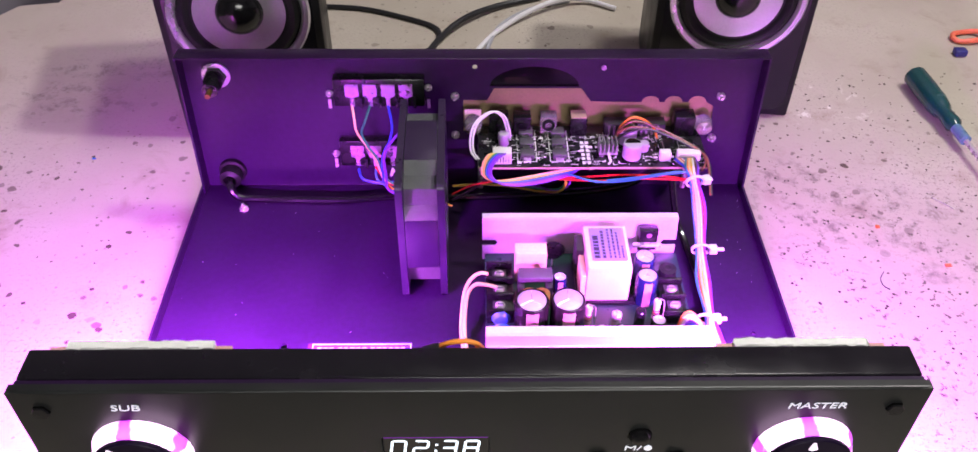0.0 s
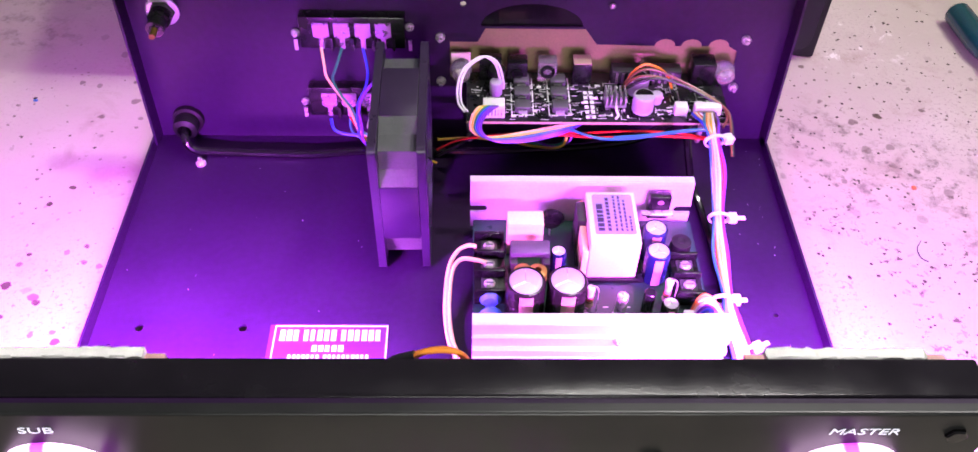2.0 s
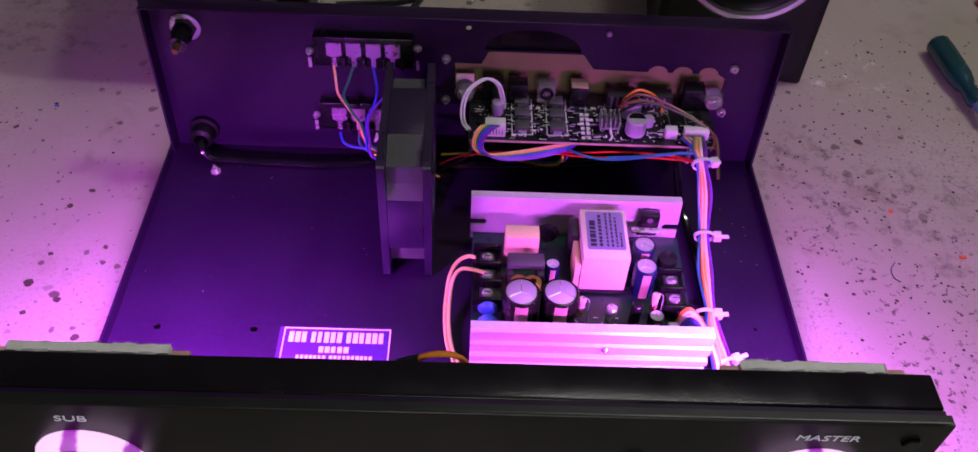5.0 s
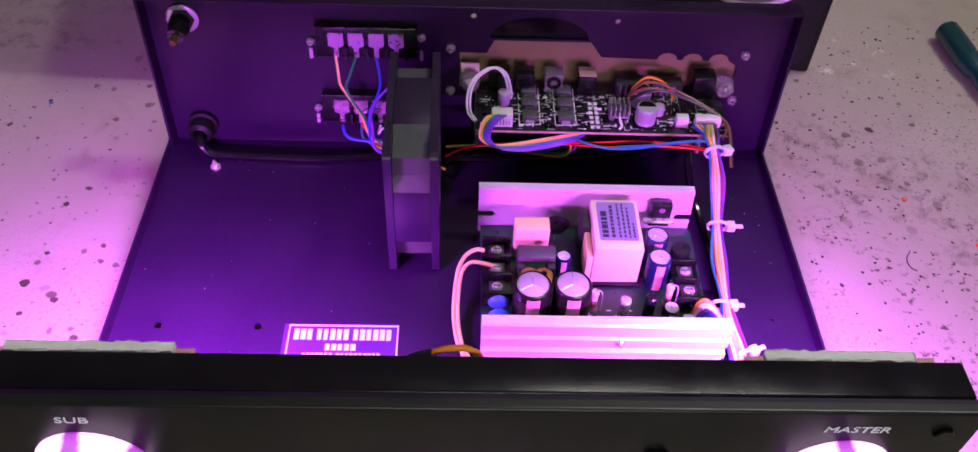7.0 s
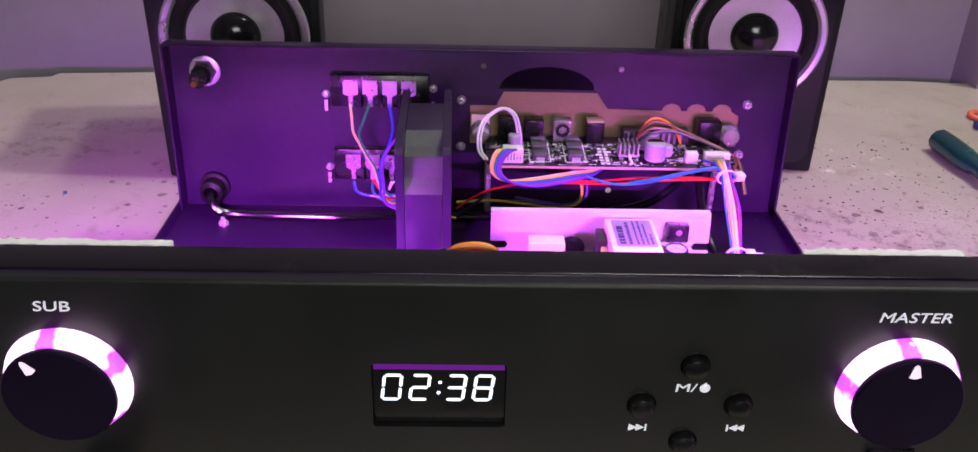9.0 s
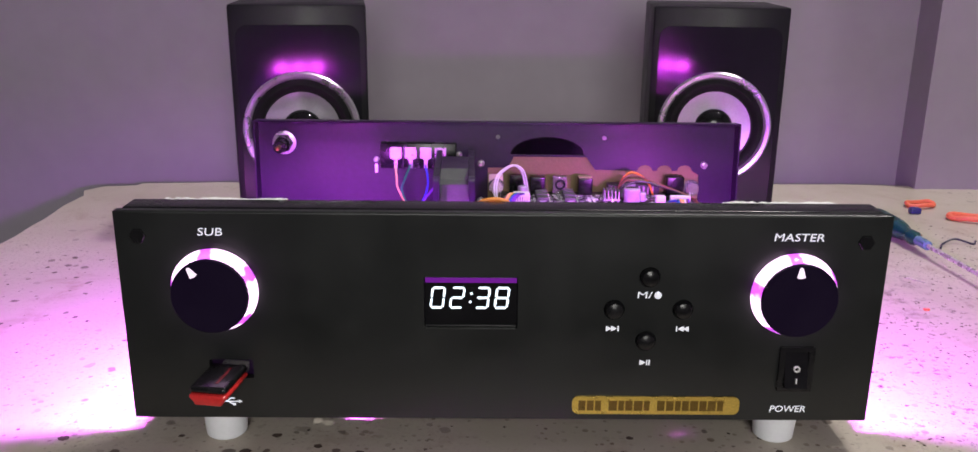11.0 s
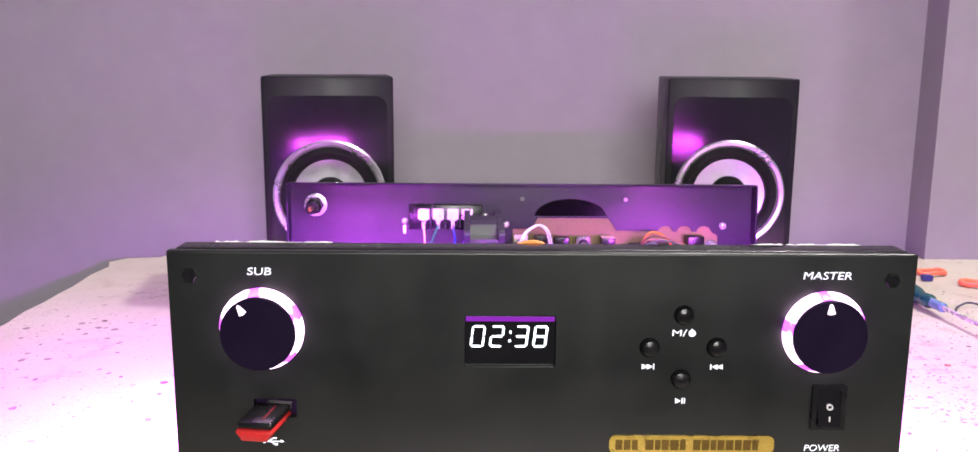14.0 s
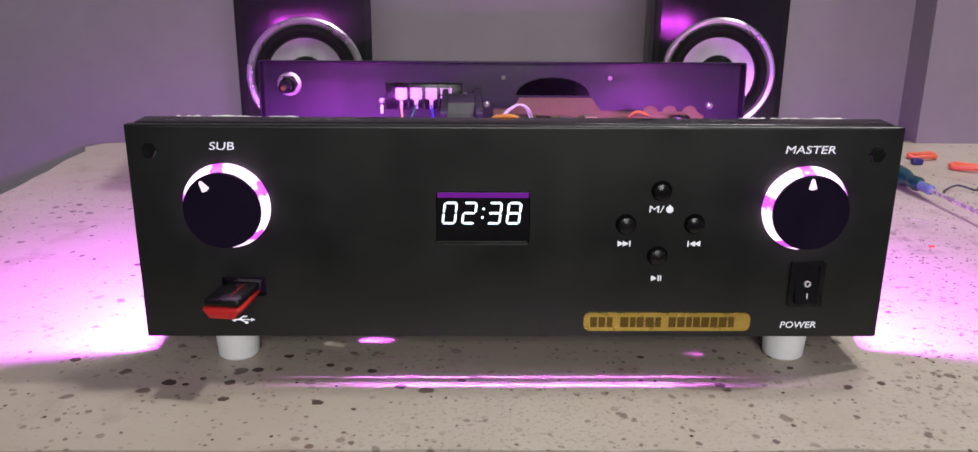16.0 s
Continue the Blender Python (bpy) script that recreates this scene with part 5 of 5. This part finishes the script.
def build_sticker():
    s = tagged(part("maker_sticker", outline(rect(-0.0870, -0.0320, 0.0690, 0.1045), 0.0002, m=pose(0, 0, 0.0221, 0, 0, 0.6)), VIOLET, smooth=False), "violet sticker with a white frame and letter bars", "sticker")
    z0, z1 = 0.02231, 0.02240
    for a in ((-0.0858, -0.0331, 0.1025, 0.1032), (-0.0858, -0.0331, 0.0700, 0.0707), (-0.0858, -0.0852, 0.0708, 0.1024), (-0.0337, -0.0331, 0.0708, 0.1024)):
        part("frame_line", box(*a, z0, z1), PRINT, s, smooth=False)
    rng = random.Random(6)

    def bars(x, x1, y, h, groups, gap):
        w = (x1 - x - gap * (sum(groups) - 1) - gap * 2.5 * (len(groups) - 1)) / sum(groups)
        for g in groups:
            for k in range(g):
                ww = w * rng.uniform(0.75, 1.0)
                part("letter_bar", box(x, x + ww, y, y + h, z0, z1), PRINT, s, smooth=False)
                x += w + gap
            x += gap * 2.5
    bars(-0.0830, -0.0362, 0.0945, 0.0062, (3, 5, 6), 0.0006)
    bars(-0.0675, -0.0528, 0.0885, 0.0036, (5,), 0.0005)
    bars(-0.0780, -0.0410, 0.0835, 0.0034, (7, 10), 0.0005)
    bars(-0.0780, -0.0410, 0.0780, 0.0034, (6, 8), 0.0005)


build_sticker()


def build_led_strip(x0, x1):
    s = thing("led_strip", "white foam-backed light strip behind the front panel", "light strip", "light strips on the front panel")
    rng = random.Random(int(x1 * 1000))
    b = box(x0, x1, 0.0215, 0.0256, 0.1085, 0.1178, 0.0008)
    bmesh.ops.subdivide_edges(b, edges=[e for e in b.edges if e.calc_length() > 0.03], cuts=22)
    for v in b.verts:
        v.co += Vector((0, rng.uniform(-0.0002, 0.0008) if v.co.y > 0.023 else 0, rng.uniform(-0.0005, 0.0006)))
    part("foam_tape", b, FOAM, s, "off-white foam tape")
    for a, c in ((x0 - 0.007, x0 - 0.0003), (x1 + 0.0003, x1 + 0.007)):
        part("tape_end", box(a, c, 0.0215, 0.0242, 0.1085, 0.1165, 0.0005), PINKPAD, s)
    for k in range(3):
        x = x0 + (x1 - x0) * (k + 0.5) / 3
        part("led", box(x - 0.0050, x + 0.0050, 0.0258, 0.0266, 0.1085, 0.1140, 0.0002), CHIP, s)


build_led_strip(-0.1600, -0.1020)
build_led_strip(0.1040, 0.1580)


def build_usb_stick():
    u = thing("usb_stick", "red and black memory stick plugged into the front", "memory stick", m=pose(-0.1275, 0, 0.0405, 0, 0, -8))
    shell = box(-0.0088, 0.0088, -0.0275, -0.0012, -0.0044, 0.0010, 0.0014, seg=3)
    for v in shell.verts:
        if v.co.z < -0.0028:
            v.co.x *= 0.74
    part("shell", shell, RED, u, "red plastic shell")
    part("cover", box(-0.0085, 0.0085, -0.0266, -0.0012, 0.0011, 0.0044, 0.0014, seg=3), PLASTIC, u, "glossy black cover")
    part("stripe", box(0.0020, 0.0032, -0.0220, -0.0060, 0.00441, 0.0046), paint("dark_red_print", (0.16, 0.01, 0.012), 0.4), u)
    part("plug", box(-0.0060, 0.0060, -0.0012, 0.0070, -0.0022, 0.0022, 0.0003), STEEL, u)


build_usb_stick()

# ---- loudspeakers ----


def build_speaker(m, w):
    s = thing("loudspeaker", "small black bookshelf loudspeaker with a silver-coned driver", "loudspeaker", "pair of loudspeakers", m)
    h, d = 0.1930, 0.105
    part("cabinet", box(-w / 2, w / 2, 0.0, d, 0.0, h, 0.0020, seg=2), VINYL, s)
    zc = 0.0955
    part("baffle", outline(rect(-w / 2 + 0.0055, w / 2 - 0.0055, 0.008, 0.1775, 0.0095, 8), 0.0030, [circle(0, zc, 0.0448, 64)], pose(0, -0.0001, 0, 90)), paint("satin_baffle", (0.012, 0.012, 0.015), 0.15, vary=0.1, scale=9, spec=0.32), s, "satin black front baffle", smooth=False)
    o = (0, 0, zc)
    dr = part("driver", lathe([(0.0446, 0.0004), (0.0462, 0.0032), (0.0448, 0.0046), (0.0420, 0.0040), (0.0402, 0.0018), (0.0402, 0.0004)], "y", o, 72), SILVER, s, "silver trim ring")
    part("surround", lathe([(0.0401, 0.0012), (0.0385, 0.0030), (0.0360, 0.0040), (0.0335, 0.0030), (0.0318, 0.0012), (0.0300, 0.0009)], "y", o, 64), RUBBER, dr, "black rubber surround")
    part("cone", lathe([(0.0300, 0.0014), (0.0260, 0.0006), (0.0200, 0.0002), (0.0150, 0.0001)], "y", o, 64), CONE, dr, "silver cone")
    part("dust_cap", lathe([(0.0156, 0.0003), (0.0150, 0.0025), (0.0128, 0.0052), (0.0090, 0.0075), (0.0045, 0.0088), (0, 0.0091)], "y", o, 48), GLOSSB, dr, "glossy black dust cap")
    return s


build_speaker(pose(-0.1545, 0.3250, 0, 0, 0, 8.0), 0.1060)
build_speaker(pose(0.1815, 0.3470, 0, 0, 0, -6.5), 0.1080)

# ---- things on the bench ----


def build_screwdriver():
    s = thing("screwdriver", "small screwdriver with a clear teal handle lying on the bench", "screwdriver", m=pose(0.3445, 0.3855, 0.0092, 0, 0, 4.0))
    prof = [(0, 0), (0.0060, -0.0008), (0.0085, -0.004), (0.0088, -0.020), (0.0085, -0.040), (0.0070, -0.050), (0.0052, -0.054), (0.0058, -0.060), (0.0062, -0.068), (0.0040, -0.072), (0, -0.072)]
    b = lathe([(r, -h) for r, h in prof], "y", n=12)
    part("handle", b, TEAL, s, "clear teal fluted handle")
    part("collar", rod(0.0040, 0.0715, 0.088, "y", n=16, bevel=0.0008), paint("blue_collar", (0.12, 0.22, 0.34), 0.3), s)
    part("shaft", rod(0.0019, 0.0880, 0.165, "y", n=12), STEEL, s, "steel shaft")


build_screwdriver()


def loop_band(name, label, cx, cy, rx, ry, r, material, turn):
    pts = [(cx + rx * math.cos(a) * math.cos(turn) - ry * math.sin(a) * math.sin(turn), cy + rx * math.cos(a) * math.sin(turn) + ry * math.sin(a) * math.cos(turn), r + 0.0008 * (1 + math.sin(3 * a)))
           for a in [k * math.tau / 10 for k in range(11)]]
    return tagged(part(name, tube(pts, r, 8, 5), material), label, "rubber ring")


loop_band("rubber_ring", "flattened orange rubber ring on the bench", 0.418, 0.452, 0.014, 0.008, 0.0022, ORANGER, 0.2)
loop_band("rubber_ring", "larger orange rubber loop on the bench", 0.445, 0.402, 0.022, 0.008, 0.0026, ORANGER, -0.3)
tagged(part("plastic_bit", box(0.3960, 0.4060, 0.4230, 0.4310, 0.0002, 0.0060, 0.0015), paint("dark_blue_plastic", (0.03, 0.03, 0.18), 0.4)), "small dark blue plastic piece on the bench", "plastic bit")
tagged(part("wire_offcut", tube([(0.372, 0.318, 0.001), (0.380, 0.330, 0.0012), (0.392, 0.334, 0.004), (0.405, 0.330, 0.001), (0.412, 0.338, 0.001)], 0.0009, 6, 6), INK), "short dark wire offcut lying on the bench", "wire")
tagged(part("plastic_bit", box(0.2615, 0.2640, 0.2165, 0.2190, 0.0001, 0.0012, 0.0003), ORANGER), "tiny orange plastic crumb on the bench", "plastic bit")
tagged(part("plastic_bit", box(0.293, 0.297, 0.181, 0.1832, 0.0001, 0.0012, 0.0003), ORANGER), "tiny orange plastic crumb on the bench", "plastic bit")
tagged(part("wire_offcut", tube([(0.253, 0.177, 0.0004), (0.249, 0.171, 0.0004), (0.249, 0.165, 0.0004), (0.252, 0.162, 0.0004)], 0.0003, 6, 6), INK), "thin dark curled wire strand on the bench", "wire")
tagged(part("wire_offcut", tube([(0.309, 0.247, 0.0005), (0.315, 0.241, 0.0005), (0.320, 0.235, 0.0005)], 0.0004, 6, 4), STEEL), "thin grey wire strand on the bench", "wire")
tagged(part("plastic_bit", box(0.1890, 0.1915, 0.2780, 0.2792, 0.0001, 0.0010, 0.0002), BLUED), "tiny blue plastic crumb on the bench", "plastic bit")
tagged(part("plastic_bit", box(-0.2680, -0.2655, 0.2900, 0.2912, 0.0001, 0.0010, 0.0002), BLUED), "tiny blue plastic crumb on the bench", "plastic bit")
for colour, r, label, pts in (
        ("black", 0.0022, "black speaker cable lying behind the case", [(-0.150, 0.505, 0.0022), (-0.100, 0.500, 0.0022), (-0.064, 0.486, 0.0022), (-0.034, 0.468, 0.0022), (-0.030, 0.448, 0.0022), (-0.045, 0.425, 0.0022), (-0.100, 0.415, 0.0022)]),
        ("black", 0.0026, "thick black cable lying behind the case", [(0.060, 0.520, 0.0026), (0.022, 0.502, 0.004), (-0.008, 0.476, 0.006), (-0.030, 0.445, 0.0026), (-0.050, 0.390, 0.0026)]),
        ("white", 0.0022, "white cable looping behind the case", [(0.125, 0.500, 0.0022), (0.100, 0.512, 0.004), (0.075, 0.505, 0.008), (0.045, 0.485, 0.006), (0.018, 0.458, 0.0024), (0.000, 0.425, 0.0022)]),
        ("grey", 0.0018, "grey cable lying behind the case", [(0.085, 0.515, 0.0018), (0.050, 0.500, 0.0018), (0.022, 0.470, 0.0018), (0.010, 0.430, 0.0018)])):
    tagged(part("loose_cable", tube(pts, r, 10, 8), WIRES[colour]), label, "cable")


def build_grit():
    """Burnt specks and crumbs strewn over the bench."""
    rng = random.Random(77)
    bm = bmesh.new()
    for k in range(950):
        near = rng.random() < 0.72
        x, y = (rng.uniform(0.19, 0.42), rng.uniform(0.0, 0.4)) if near else (rng.uniform(-0.38, 0.38), rng.uniform(-0.07, 0.3))
        r = rng.uniform(0.0003, 0.0011) * (1.4 if rng.random() < 0.1 else 1)
        n = rng.randint(5, 7)
        vs = [bm.verts.new((x + r * rng.uniform(0.6, 1.3) * math.cos(i * math.tau / n), y + r * rng.uniform(0.6, 1.3) * math.sin(i * math.tau / n), 0.00005)) for i in range(n)]
        top = bm.verts.new((x, y, 0.0001 + r * 0.4))
        for i in range(n):
            bm.faces.new([vs[i], vs[(i + 1) % n], top])
    tagged(part("grit", bm, paint("burnt_grit", (0.06, 0.04, 0.035), 0.7)), "dark burnt specks and crumbs on the bench", "grit", kind="stuff")


build_grit()


BURNS = [(-0.23, 0.202, 0.0022), (-0.234, 0.144, 0.003), (-0.229, 0.165, 0.0016), (-0.215, 0.133, 0.0024), (-0.198, 0.109, 0.0026), (-0.23, 0.124, 0.0018), (-0.161, -0.017, 0.0038), (-0.153, -0.019, 0.0018), (-0.133, -0.017, 0.003), (-0.132, -0.033, 0.0028), (-0.123, -0.004, 0.003), (-0.111, 0.011, 0.0026), (-0.158, 0.01, 0.0018), (-0.089, 0.001, 0.0024), (-0.068, -0.005, 0.0026), (-0.053, -0.021, 0.003), (-0.215, 0.007, 0.003), (-0.089, -0.036, 0.003), (0.064, 0.01, 0.002), (0.096, -0.02, 0.0026), (0.173, -0.018, 0.0024), (0.135, -0.002, 0.002)]


def build_burns():
    """Round scorch marks burnt into the sheet."""
    rng = random.Random(31)
    bm = bmesh.new()
    for x, y, r in BURNS:
        n = 14
        rim = [bm.verts.new((x + r * rng.uniform(0.72, 1.12) * math.cos(i * math.tau / n), y + r * rng.uniform(0.62, 0.98) * math.sin(i * math.tau / n), 0.00003)) for i in range(n)]
        core = [bm.verts.new((x + (v.co.x - x) * 0.7, y + (v.co.y - y) * 0.7, 0.00012)) for v in rim]
        for i in range(n):
            bm.faces.new([rim[i], rim[(i + 1) % n], core[(i + 1) % n], core[i]])
        bm.faces.new(core)
    tagged(part("burn_marks", bm, paint("scorched_sheet", (0.075, 0.050, 0.040), 0.7, vary=0.5, scale=400)), "brown-black scorch marks on the bench sheet", "burn marks", kind="stuff")


build_burns()


def build_dust():
    """Pale crumbs of solder and plastic on the base plate."""
    rng = random.Random(5)
    bm = bmesh.new()
    for k in range(48):
        x, y = rng.uniform(-0.165, -0.045) if k % 3 else rng.uniform(0.145, 0.168), rng.uniform(0.03, 0.225)
        r, a = rng.uniform(0.0001, 0.00028), rng.uniform(0, 3)
        vs = [bm.verts.new((x + r * math.cos(a + i * math.tau / 4) * rng.uniform(0.6, 1.6), y + r * math.sin(a + i * math.tau / 4), 0.02202)) for i in range(4)]
        top = bm.verts.new((x, y, 0.0221 + r * 0.5))
        for i in range(4):
            bm.faces.new([vs[i], vs[(i + 1) % 4], top])
    tagged(part("dust", bm, WHITE), "pale crumbs and dust on the black base plate", "dust", kind="stuff")


build_dust()
